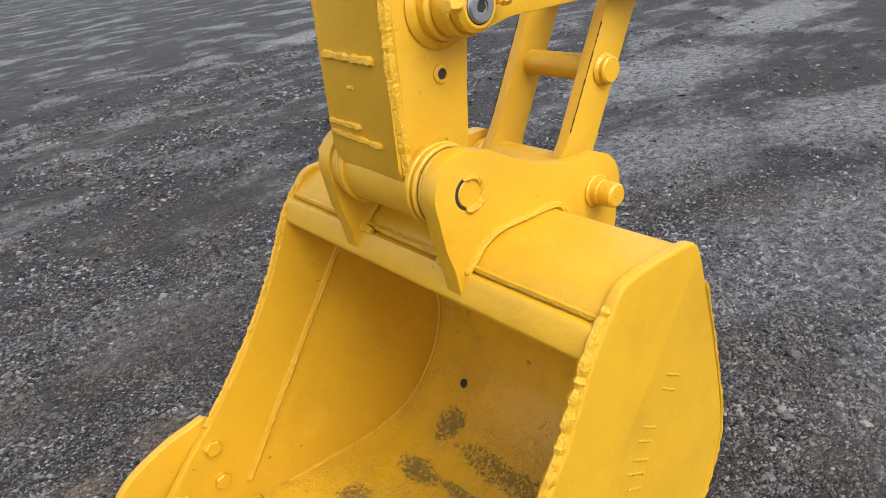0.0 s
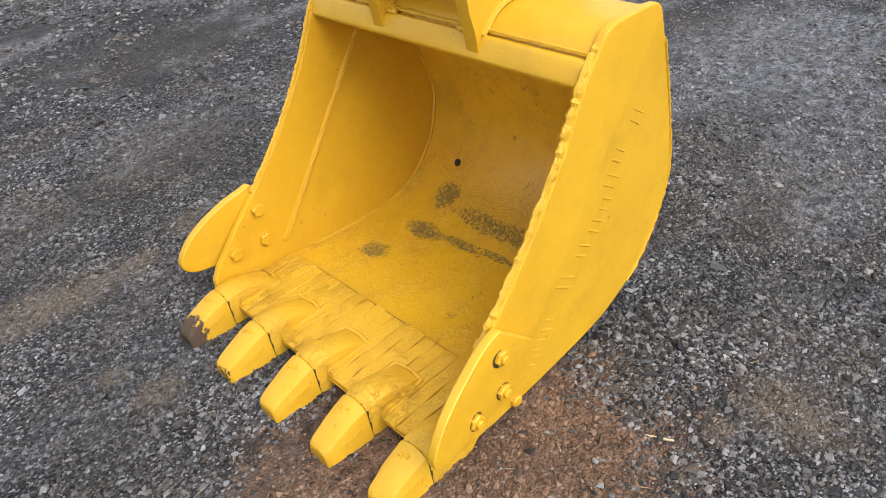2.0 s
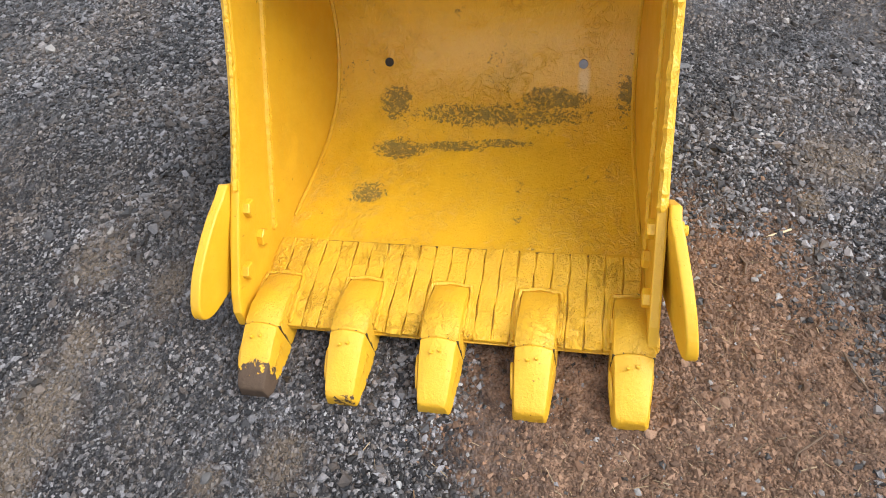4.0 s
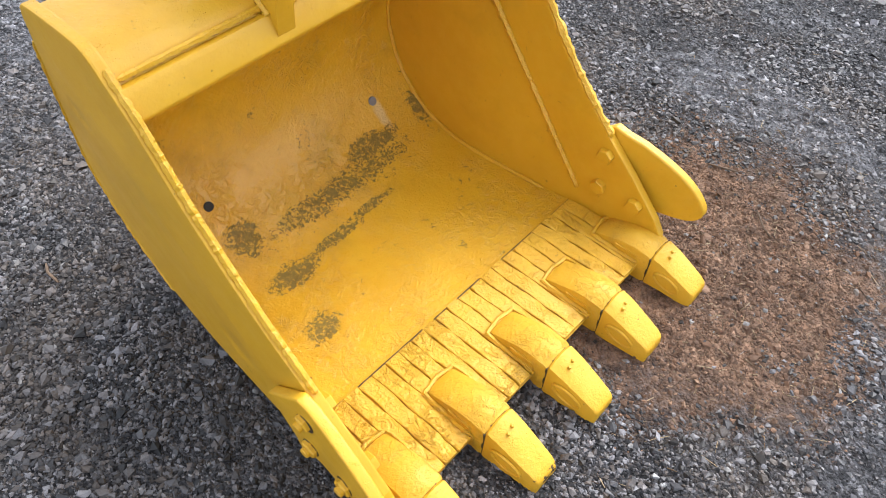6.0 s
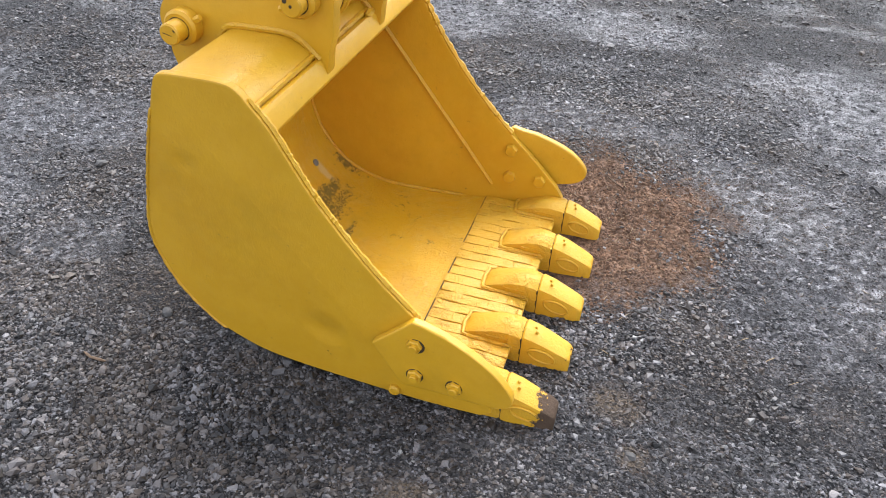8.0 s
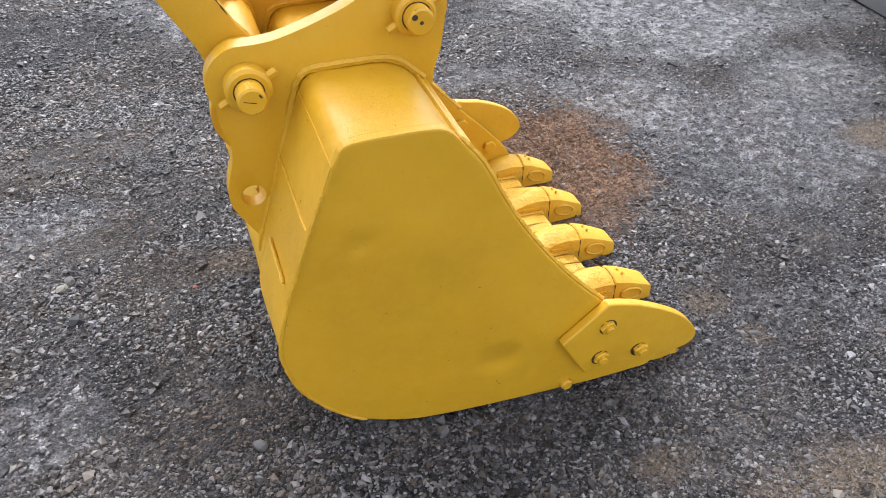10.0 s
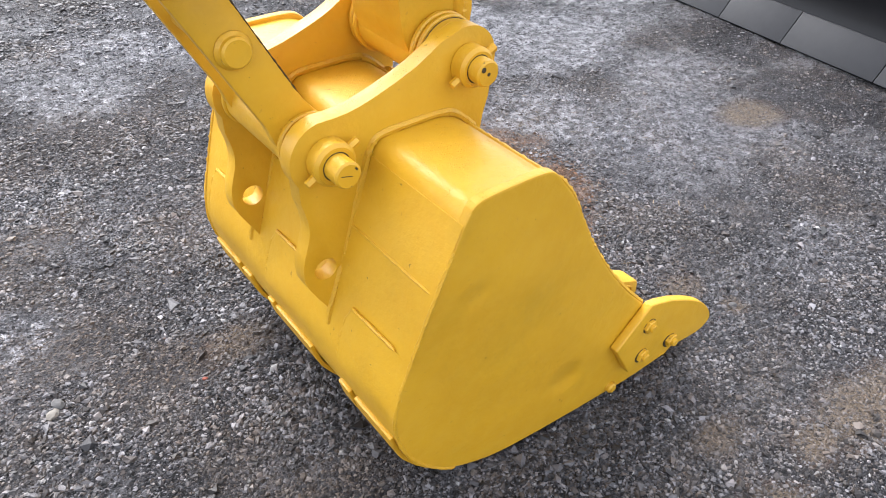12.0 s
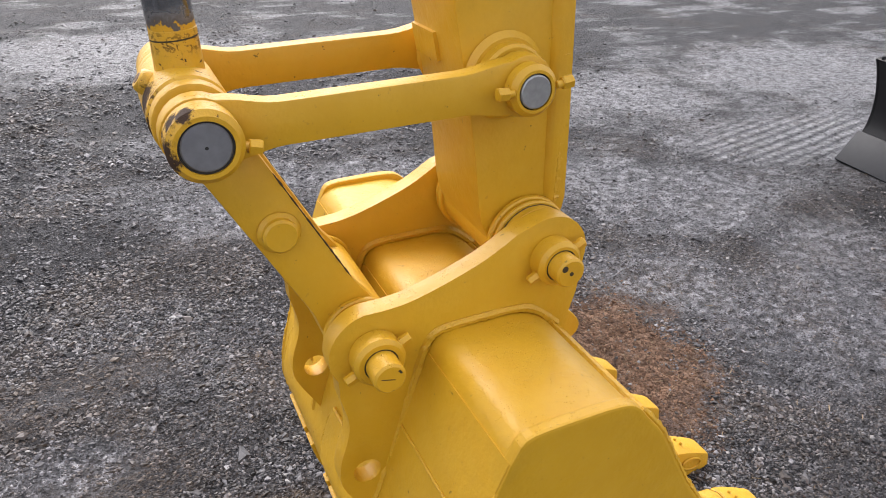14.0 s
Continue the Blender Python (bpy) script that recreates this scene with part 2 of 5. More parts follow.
SOIL_SPOTS = [(1.33, 0.57, 0.55, 0.48), (1.60, -0.97, 0.15, 0.10), (1.10, -1.04, 0.11, 0.09), (1.19, -0.79, 0.08, 0.05), (1.39, -0.96, 0.08, 0.05), (1.63, -0.32, 0.07, 0.06),
              (1.70, -0.48, 0.04, 0.04), (0.60, 1.02, 0.10, 0.13), (0.77, 0.92, 0.05, 0.04), (1.75, -1.0, 0.14, 0.10), (2.99, 0.33, 0.16, 0.12), (0.30, 0.31, 0.10, 0.07)]
# rain standing in packed hollows, lightened for sky sheen: x, y and two radii
WET_SHEEN_SPOTS = [(4.2, 2.1, 0.9, 0.5), (3.7, 3.3, 0.7, 0.6), (5.6, 3.3, 1.2, 0.9), (2.12, 0.95, 0.32, 0.32), (2.47, 2.07, 0.4, 0.35), (1.28, 2.6, 0.45, 0.3), (0.40, 2.35, 0.25, 0.3), (0.0, 6.1, 1.2, 0.9),
             (2.84, 1.35, 0.35, 0.22), (-3.5, -2.4, 0.9, 0.5), (-2.0, -1.28, 0.6, 0.4), (-2.9, -0.7, 0.5, 0.4), (-5.8, -2.6, 1.0, 0.4), (1.25, 1.32, 0.5, 0.14),
             (2.55, 0.45, 0.55, 0.45), (-0.27, -0.22, 0.16, 0.13), (-1.16, 0.1, 0.3, 0.2), (2.75, 1.65, 0.6, 0.4), (-3.6, -8.1, 0.7, 0.4), (3.1, 0.9, 0.3, 0.3), (-1.40, 0.02, 0.75, 0.42), (-0.80, 0.52, 0.50, 0.22), (-0.36, 0.74, 0.26, 0.12), (-2.2, 0.6, 0.8, 0.4), (0.75, 2.75, 0.40, 0.26)]

EARTH_SPOTS = [(-0.44, 1.06, 0.26, 0.16), (0.20, -0.33, 0.22, 0.10), (-0.16, 0.59, 0.22, 0.14), (0.09, 0.34, 0.20, 0.10), (-0.2, 1.2, 0.3, 0.12), (2.0, 0.9, 0.3, 0.2), (-5.3, -3.3, 0.5, 0.3), (0.2, -3.0, 0.6, 0.4), (-0.3, -5.5, 1.0, 0.4), (-1.5, -4.5, 0.6, 0.3), (0.9, -4.2, 0.5, 0.3), (1.1, -1.55, 0.25, 0.2)]


def ground_material():
    k = Net("wet_gravel_ground")
    wob = k.span(k.noise(7, 5, 0.6), -0.55, 0.55)
    spots = k.math("MULTIPLY", k.most([k.patch(*s, wob, 0.5) for s in SOIL_SPOTS[1:]]), 0.8)
    soil = k.math("MAXIMUM", spots, k.patch(*SOIL_SPOTS[0], wob, 0.36))
    soil = k.math("MULTIPLY", soil, k.span(k.noise(30, 4), 0.55, 1.0))
    cells = [k.voronoi(v) for v in (62, 125, 330)]
    tones = []
    for v in cells:
        n = k.t.nodes.new("ShaderNodeSeparateXYZ")
        k.put(n.inputs[0], v.outputs["Color"])
        tones.append(n.outputs[0])
    # pressed-in stones of three sizes; wet sand and painted shade darken the gaps between them
    gap = k.step(cells[1].outputs["Distance"], 0.30, 0.62)
    base = k.mix(k.math("POWER", tones[1], 2.2), (0.009, 0.0087, 0.0091), (0.165, 0.158, 0.166))
    base = k.mix(k.math("MULTIPLY", gap, 0.75), base, (0.011, 0.010, 0.010))
    big = k.math("MULTIPLY", k.step(tones[0], 0.72, 0.80), k.math("SUBTRACT", 1.0, k.step(cells[0].outputs["Distance"], 0.30, 0.50)))
    base = k.mix(k.math("MULTIPLY", big, 0.8), base, k.mix(k.math("FRACT", k.math("MULTIPLY", tones[0], 31.0)), (0.028, 0.027, 0.029), (0.165, 0.160, 0.164)))
    base = k.mix(k.math("MULTIPLY", k.step(tones[2], 0.3, 0.9), 0.5), base, (0.014, 0.0135, 0.014))
    # ruts that traffic has drawn across the yard
    turn = k.t.nodes.new("ShaderNodeMapping")
    k.put(turn.inputs["Vector"], k.pos)
    turn.inputs["Rotation"].default_value = (0, 0, radians(-150))
    turn.inputs["Scale"].default_value = (0.40, 1.5, 1.0)
    streak = k.noise(1.5, 5, 0.62, turn.outputs[0], 0.3)
    packed = k.step(k.math("ADD", k.math("MULTIPLY", k.noise(2.3, 9, 0.74), 0.62), k.math("MULTIPLY", streak, 0.38)), 0.44, 0.575)
    fines = k.mix(k.step(k.noise(300, 5, 0.75), 0.25, 0.75), (0.019, 0.0184, 0.019), (0.165, 0.158, 0.163))
    base = k.mix(k.math("MULTIPLY", packed, k.span(k.noise(75, 5, 0.75), -0.15, 0.80)), base, fines)
    earthy = k.math("MULTIPLY", k.step(k.noise(1.7, 8, 0.72, k.vec("ADD", k.pos, (3.0, 9.0, 0.0))), 0.47, 0.62), k.span(k.noise(45, 5, 0.7), 0.2, 0.9))
    earthy = k.math("MAXIMUM", earthy, k.math("MULTIPLY", k.most([k.patch(*s, wob, 0.6) for s in EARTH_SPOTS]), k.span(k.noise(45, 5, 0.7), 0.3, 0.9)))
    base = k.mix(earthy, base, k.mix(k.noise(130, 5, 0.75), (0.040, 0.029, 0.022), (0.165, 0.123, 0.092)))
    broken = k.step(k.noise(13, 10, 0.85), 0.42, 0.56)
    base = k.mix(k.math("MULTIPLY", k.math("SUBTRACT", 1.0, broken), 0.62), base, (0.016, 0.015, 0.016))
    brown = k.mix(k.step(k.noise(24, 7, 0.75), 0.30, 0.70), (0.070, 0.039, 0.024), (0.410, 0.248, 0.158))
    brown = k.mix(k.math("MULTIPLY", k.step(k.noise(170, 4), 0.55, 0.70), 0.6), brown, (0.25, 0.175, 0.125))
    tan = k.mix(k.noise(60, 5, 0.7), (0.10, 0.075, 0.052), (0.290, 0.225, 0.160))
    brown = k.mix(k.step(spots, 0.1, 0.5), brown, tan)
    ragged = k.span(k.noise(2.2, 6, 0.65), -1.45, 1.2)
    # a film of rain water that stands in the packed hollows
    film = k.noise(1.3, 4, 0.60, k.vec("ADD", k.pos, (7.0, 3.0, 0.0)))
    wet = k.step(k.math("ADD", k.math("MULTIPLY", film, 0.55), k.math("MULTIPLY", k.noise(1.9, 7, 0.68, turn.outputs[0], 0.4), 0.45)), 0.49, 0.59)
    wet = k.math("MAXIMUM", k.math("MULTIPLY", wet, 0.8), k.most([k.patch(*s, k.math("ADD", wob, ragged), 0.5) for s in WET_SHEEN_SPOTS]))
    wet = k.math("MULTIPLY", wet, k.math("ADD", 0.30, k.math("MULTIPLY", k.step(k.noise(20, 9, 0.82), 0.38, 0.56), 0.70)))
    wet = k.math("MULTIPLY", wet, k.math("SUBTRACT", 1.0, soil))
    # pale silty colour, brightened to stand in for the sky mirrored in the wet
    silt_sheen = k.mix(k.step(k.noise(210, 5, 0.75), 0.25, 0.75), (0.150, 0.146, 0.154), (0.350, 0.341, 0.360))
    base = k.mix(k.math("MULTIPLY", wet, k.math("ADD", 0.12, k.math("MULTIPLY", k.step(k.noise(95, 6, 0.8), 0.34, 0.60), 0.85))), base, silt_sheen)
    # clusters of dark stone that stand out of the packed surface
    stony = k.math("MULTIPLY", k.step(k.math("SUBTRACT", k.noise(34, 9, 0.82), k.math("MULTIPLY", wet, 0.10)), 0.44, 0.50), 0.85)
    base = k.mix(stony, base, k.mix(tones[1], (0.013, 0.0127, 0.0134), (0.068, 0.066, 0.070)))
    wet = k.math("MULTIPLY", wet, k.math("SUBTRACT", 1.0, k.math("MULTIPLY", stony, 0.5)))
    color = k.mix(soil, base, brown)
    rough = k.math("SUBTRACT", k.span(k.noise(70, 4, 0.7), 0.40, 0.66), k.math("MULTIPLY", wet, 0.22))
    rough = k.math("ADD", rough, k.math("MULTIPLY", soil, 0.2), clamp=True)
    h = k.math("ADD", k.math("MULTIPLY", tones[1], 0.55), k.math("MULTIPLY", tones[2], 0.20))
    h = k.math("ADD", h, k.math("MULTIPLY", big, 0.8))
    h = k.math("SUBTRACT", h, k.math("MULTIPLY", gap, 0.5))
    h = k.math("MULTIPLY", h, k.math("SUBTRACT", 1.0, k.math("MULTIPLY", k.math("MAXIMUM", wet, k.math("MULTIPLY", packed, 0.5)), 0.75)))
    rest = k.math("ADD", k.math("MULTIPLY", k.noise(40, 6, 0.7), 1.0), k.math("MULTIPLY", k.noise(9, 10, 0.8), 0.6))
    h = k.math("ADD", h, k.math("MULTIPLY", rest, k.math("SUBTRACT", 1.0, k.math("MULTIPLY", wet, 0.9))))
    # ribs that tyres have pressed into the fines
    for cx, cy, rx, ry, ang in ((4.10, 2.05, 0.75, 0.36, 13), (1.1, 1.32, 0.55, 0.14, 30)):
        across = k.vec("DOT_PRODUCT", k.pos, (-math.sin(radians(ang)), math.cos(radians(ang)), 0.0))
        rib = k.math("SINE", k.math("MULTIPLY", across, 2 * math.pi / 0.080))
        h = k.math("ADD", h, k.math("MULTIPLY", rib, k.math("MULTIPLY", k.patch(cx, cy, rx, ry, wob, 0.4), 1.8)))
    k.put(k.bsdf.inputs["Specular IOR Level"], k.math("MULTIPLY", k.math("ADD", 0.10, k.math("MULTIPLY", wet, 0.42)), k.math("SUBTRACT", 1.0, k.math("MULTIPLY", soil, 0.7))))
    return k.done(color, rough, k.bump(h, 1.0, 0.013))


def stone_material(name, dark, light, rough, pale=0.30, shine=0.20, earth=0.0):
    """Loose bits, each with a tone of its own between dark and light, a few of them pale."""
    k = Net(name)
    r = k.t.nodes.new("ShaderNodeNewGeometry").outputs["Random Per Island"]
    other = k.math("FRACT", k.math("MULTIPLY", r, 37.7))
    c = k.mix(k.math("POWER", r, 2.8), dark, light)
    c = k.mix(k.math("MULTIPLY", k.step(other, 0.55, 1.0), 0.55), c, k.mix(0.5, c, (light[0] * 0.95, light[1] * 0.78, light[2] * 0.62)))
    c = k.mix(k.step(other, 0.982, 0.986), c, (pale, pale * 0.98, pale * 0.95))
    c = k.mix(k.math("MULTIPLY", k.step(k.noise(260, 4, 0.7), 0.40, 0.70), 0.35), c, dark)
    # damp places
    c = k.mix(k.math("MULTIPLY", k.step(k.noise(1.6, 6, 0.65), 0.44, 0.60), 0.55), c, k.mix(0.75, c, dark))
    if earth:
        # brown mud that clings to the stones in places
        mud = k.math("MULTIPLY", k.step(k.noise(1.7, 8, 0.72, k.vec("ADD", k.pos, (3.0, 9.0, 0.0))), 0.44, 0.60), k.span(k.noise(35, 5, 0.7), 0.1, 1.0))
        wob = k.span(k.noise(7, 5, 0.6), -0.55, 0.55)
        mud = k.math("MAXIMUM", mud, k.most([k.patch(*s, wob, 0.6) for s in EARTH_SPOTS + SOIL_SPOTS[1:]]))
        # pale silty cast where rain has stood, with sky sheen painted into it
        far = k.span(k.noise(2.2, 6, 0.65), -1.3, 1.2)
        silt_sheen = k.math("MULTIPLY", k.most([k.patch(*s, k.math("ADD", wob, far), 0.5) for s in WET_SHEEN_SPOTS]), k.step(k.noise(60, 5, 0.75), 0.35, 0.65))
        c = k.mix(k.math("MULTIPLY", silt_sheen, 0.52), c, k.mix(r, (0.10, 0.098, 0.104), (0.27, 0.263, 0.278)))
        c = k.mix(k.math("MULTIPLY", mud, earth), c, k.mix(other, (0.028, 0.022, 0.018), (0.165, 0.128, 0.098)))
    k.bsdf.inputs["Specular IOR Level"].default_value = shine
    return k.done(c, k.span(k.noise(90, 3), rough - 0.12, rough + 0.2), k.bump(k.noise(600, 3), 0.35, 0.0008))


M_GROUND = ground_material()
M_STONE = stone_material("crushed_stone", (0.008, 0.0077, 0.0081), (0.262, 0.251, 0.259), 0.36, 0.30, 0.28, 0.65)
M_PALE = stone_material("pale_rock", (0.15, 0.135, 0.115), (0.23, 0.21, 0.18), 0.7, 0.22)
M_REDDISH = stone_material("reddish_rock", (0.22, 0.07, 0.05), (0.30, 0.10, 0.07), 0.7, 0.2)
M_ROCK = stone_material("grey_rock", (0.075, 0.072, 0.070), (0.13, 0.125, 0.12), 0.6, 0.14)
M_CRUMB = stone_material("soil_crumb", (0.080, 0.049, 0.033), (0.300, 0.186, 0.122), 0.85, 0.24)
M_STRAW = stone_material("dry_straw", (0.055, 0.035, 0.022), (0.48, 0.37, 0.23), 0.8)


# ---------------------------------------------------------------- mesh helpers
def finish(bm, name, material, angle=38):
    bmesh.ops.recalc_face_normals(bm, faces=bm.faces)
    me = bpy.data.meshes.new(name)
    bm.to_mesh(me)
    bm.free()
    me.shade_smooth()
    me.set_sharp_from_angle(angle=radians(angle))
    me.materials.append(material)
    return me


def part(name, bm, material, parent, label="", angle=38):
    """One mesh object under a thing or a part."""
    ob = new(name, finish(bm, name, material, angle))
    ob.parent = parent
    if label:
        ob["label"] = label
    return ob


def share(name, me, parent, m):
    """One more object on a mesh that exists, under a thing or a part."""
    ob = new(name, me)
    ob.parent = parent
    ob.matrix_basis = m
    return ob


def thing(name, label, category, group="", at=(0, 0, 0)):
    ob = new(name)
    ob.location = at
    return tagged(ob, label, category, group)


def soften(bm, width, angle=30, segments=2):
    edges = [e for e in bm.edges if len(e.link_faces) == 2 and e.calc_face_angle(0) > radians(angle)]
    if edges:
        bmesh.ops.bevel(bm, geom=edges, offset=width, segments=segments, profile=0.6, affect="EDGES", clamp_overlap=True)
    return bm


def slab(points, y0, y1, width=0.004, segments=2):
    """A plate with the outline points (x, z) between y0 and y1."""
    bm = bmesh.new()
    a = [bm.verts.new((x, y0, z)) for x, z in points]
    b = [bm.verts.new((x, y1, z)) for x, z in points]
    n = len(points)
    bm.faces.new(a)
    bm.faces.new(b[::-1])
    for i in range(n):
        bm.faces.new((a[i], b[i], b[(i + 1) % n], a[(i + 1) % n]))
    bmesh.ops.recalc_face_normals(bm, faces=bm.faces)
    if width:
        soften(bm, width, 40, segments)
    return bm


def drum(bm, x, z, y0, y1, r, seg=32, width=0.004, hole=0.0):
    """Adds a turned boss along y to bm; hole: the radius of its bore."""
    rings = [(r - width, y0), (r, y0 + width), (r, y1 - width), (r - width, y1)]
    if hole:
        rings = [(hole, y0), *rings, (hole, y1)]
    rows = [[bm.verts.new((x + rr * math.cos(2 * math.pi * i / seg), y, z + rr * math.sin(2 * math.pi * i / seg)))
             for i in range(seg)] for rr, y in rings]
    pairs = list(zip(rows, rows[1:])) + ([(rows[-1], rows[0])] if hole else [])
    for p, q in pairs:
        for i in range(seg):
            j = (i + 1) % seg
            bm.faces.new((p[i], p[j], q[j], q[i]))
    if not hole:
        bm.faces.new(rows[0])
        bm.faces.new(rows[-1][::-1])
    return bm


def rod(bm, a, b, r, seg=24, r2=None, width=0.003):
    """Adds a round bar from a to b."""
    a, b = Vector(a), Vector(b)
    way = (b - a).normalized()
    u = way.orthogonal().normalized()
    v = way.cross(u)
    r2 = r if r2 is None else r2
    rings = [(a, r - width), (a + way * width, r), (b - way * width, r2), (b, r2 - width)]
    rows = [[bm.verts.new(c + (u * math.cos(2 * math.pi * i / seg) + v * math.sin(2 * math.pi * i / seg)) * rr)
             for i in range(seg)] for c, rr in rings]
    for p, q in zip(rows, rows[1:]):
        for i in range(seg):
            bm.faces.new((p[i], p[(i + 1) % seg], q[(i + 1) % seg], q[i]))
    bm.faces.new(rows[0])
    bm.faces.new(rows[-1][::-1])
    return bm


def bead(bm, points, r, ripple=0.25, step=0.006, flat=1.0, seed=0, pitch=0.0):
    """Adds a hand-laid weld bead along a line of points."""
    rnd = random.Random(seed)
    pts = [Vector(p) for p in points]
    line = []
    for a, b in zip(pts, pts[1:]):
        n = max(1, int((b - a).length / step))
        line += [a.lerp(b, i / n) for i in range(n)]
    line.append(pts[-1])
    rows = []
    run = 0.0
    for i, c in enumerate(line):
        run += (c - line[max(i - 1, 0)]).length
        way = (line[min(i + 1, len(line) - 1)] - line[max(i - 1, 0)]).normalized()
        u = way.cross(Vector((0.31, 0.22, 0.93))).normalized()
        v = way.cross(u)
        rr = r * (1 + ripple * (rnd.random() - 0.5) * 2) * (0.55 if i in (0, len(line) - 1) else 1)
        if pitch:
            rr *= 0.90 + 0.16 * abs(math.sin(math.pi * run / pitch + 0.6 * math.sin(run * 23)))
        c = c + u * rnd.uniform(-0.2, 0.2) * r * ripple * 2
        rows.append([bm.verts.new(c + u * math.cos(k * math.pi / 3) * rr + v * math.sin(k * math.pi / 3) * rr * flat) for k in range(6)])
    for p, q in zip(rows, rows[1:]):
        for k in range(6):
            bm.faces.new((p[k], p[(k + 1) % 6], q[(k + 1) % 6], q[k]))
    bm.faces.new(rows[0][::-1])
    bm.faces.new(rows[-1])
    return bm


def block(bm, x0, x1, y0, y1, z0, z1, m=None):
    m = m or Matrix()
    v = [bm.verts.new(m @ Vector((x, y, z))) for x in (x0, x1) for y in (y0, y1) for z in (z0, z1)]
    for f in ((0, 1, 3, 2), (4, 6, 7, 5), (0, 4, 5, 1), (2, 3, 7, 6), (0, 2, 6, 4), (1, 5, 7, 3)):
        bm.faces.new([v[i] for i in f])
    return bm


def curve(points, n=6):
    """A smooth line through points (Catmull-Rom), of tuples of any length."""
    p = [points[0], *points, points[-1]]
    out = []
    for i in range(1, len(p) - 2):
        for s in range(n):
            t = s / n
            out.append(tuple(0.5 * (2 * b + (c - a) * t + (2 * a - 5 * b + 4 * c - d) * t * t + (3 * b - a - 3 * c + d) * t ** 3)
                             for a, b, c, d in zip(p[i - 1], p[i], p[i + 1], p[i + 2])))
    out.append(tuple(points[-1]))
    return out


def arc(cx, cz, r, a0, a1, n=10):
    return [(cx + r * math.cos(radians(a0 + (a1 - a0) * i / n)), cz + r * math.sin(radians(a0 + (a1 - a0) * i / n))) for i in range(n + 1)]


# ---------------------------------------------------------------- the ground
def lattice(ix, iy, seed):
    h = (ix.astype(np.int64) * 374761393 + iy.astype(np.int64) * 668265263 + seed * 982451653) & 0x7FFFFFFF
    h = ((h ^ (h >> 13)) * 1274126177) & 0x7FFFFFFF
    return ((h ^ (h >> 16)) & 0xFFFF) / 65535.0


def field(x, y, scale, seed):
    """Smooth random heights, 0 to 1."""
    x, y = np.asarray(x) * scale, np.asarray(y) * scale
    ix, iy = np.floor(x), np.floor(y)
    fx, fy = x - ix, y - iy
    fx, fy = fx * fx * (3 - 2 * fx), fy * fy * (3 - 2 * fy)
    a, b = lattice(ix, iy, seed), lattice(ix + 1, iy, seed)
    c, d = lattice(ix, iy + 1, seed), lattice(ix + 1, iy + 1, seed)
    return (a * (1 - fx) + b * fx) * (1 - fy) + (c * (1 - fx) + d * fx) * fy


def ground_z(x, y):
    x, y = np.asarray(x, float), np.asarray(y, float)
    z = (field(x, y, 0.8, 1) - 0.5) * 0.030 + (field(x, y, 3.1, 2) - 0.5) * 0.014 + (field(x, y, 11, 3) - 0.5) * 0.006 + (field(x, y, 33, 4) - 0.5) * 0.003
    heap = np.exp(-(((x - 1.35) / 0.45) ** 2 + ((y - 0.62) / 0.38) ** 2))
    z = z + heap * (0.014 + (field(x, y, 19, 5) - 0.5) * 0.026 + (field(x, y, 38, 9) - 0.5) * 0.014 + (field(x, y, 8, 7) - 0.5) * 0.026)
    # wheel ruts that run beside the bucket and far behind it
    for cx, wide, deep in ((0.55, 0.16, 0.022), (0.05, 0.15, 0.018), (-1.3, 0.2, 0.02)):
        away = np.clip((-y - 1.7) / 0.8, 0, 1)
        z = z - away * deep * np.exp(-((x - cx + 0.15 * np.sin(y * 0.5)) / wide) ** 2)
    near = np.exp(-(((x - 0.9) / 0.8) ** 2 + (y / 0.75) ** 2) ** 2)
    return z * (1 - 0.75 * near) - 0.004 + 0.012 * near


def axis_steps(near, step, far, grow=1.16):
    out, s = [0.0], step
    while out[-1] < far:
        if out[-1] > near:
            s *= grow
        out.append(out[-1] + s)
    return np.array([-v for v in out[:0:-1]] + out)


def build_ground():
    xs, ys = axis_steps(2.6, 0.020, 400) + 1.0, axis_steps(2.6, 0.020, 400)
    gx, gy = np.meshgrid(xs, ys, indexing="ij")
    gz = ground_z(gx, gy)
    n, m = len(xs), len(ys)
    co = np.stack([gx, gy, gz], -1).reshape(-1, 3)
    i = np.arange((n - 1) * m).reshape(n - 1, m)[:, :-1].ravel()
    faces = np.stack([i, i + m, i + m + 1, i + 1], -1)
    me = bpy.data.meshes.new("ground")
    me.from_pydata(co.tolist(), [], faces.tolist())
    me.shade_smooth()
    me.materials.append(M_GROUND)
    tagged(new("ground", me), "dark wet gravel yard with patches of brown soil", "ground", kind="structure")


build_ground()


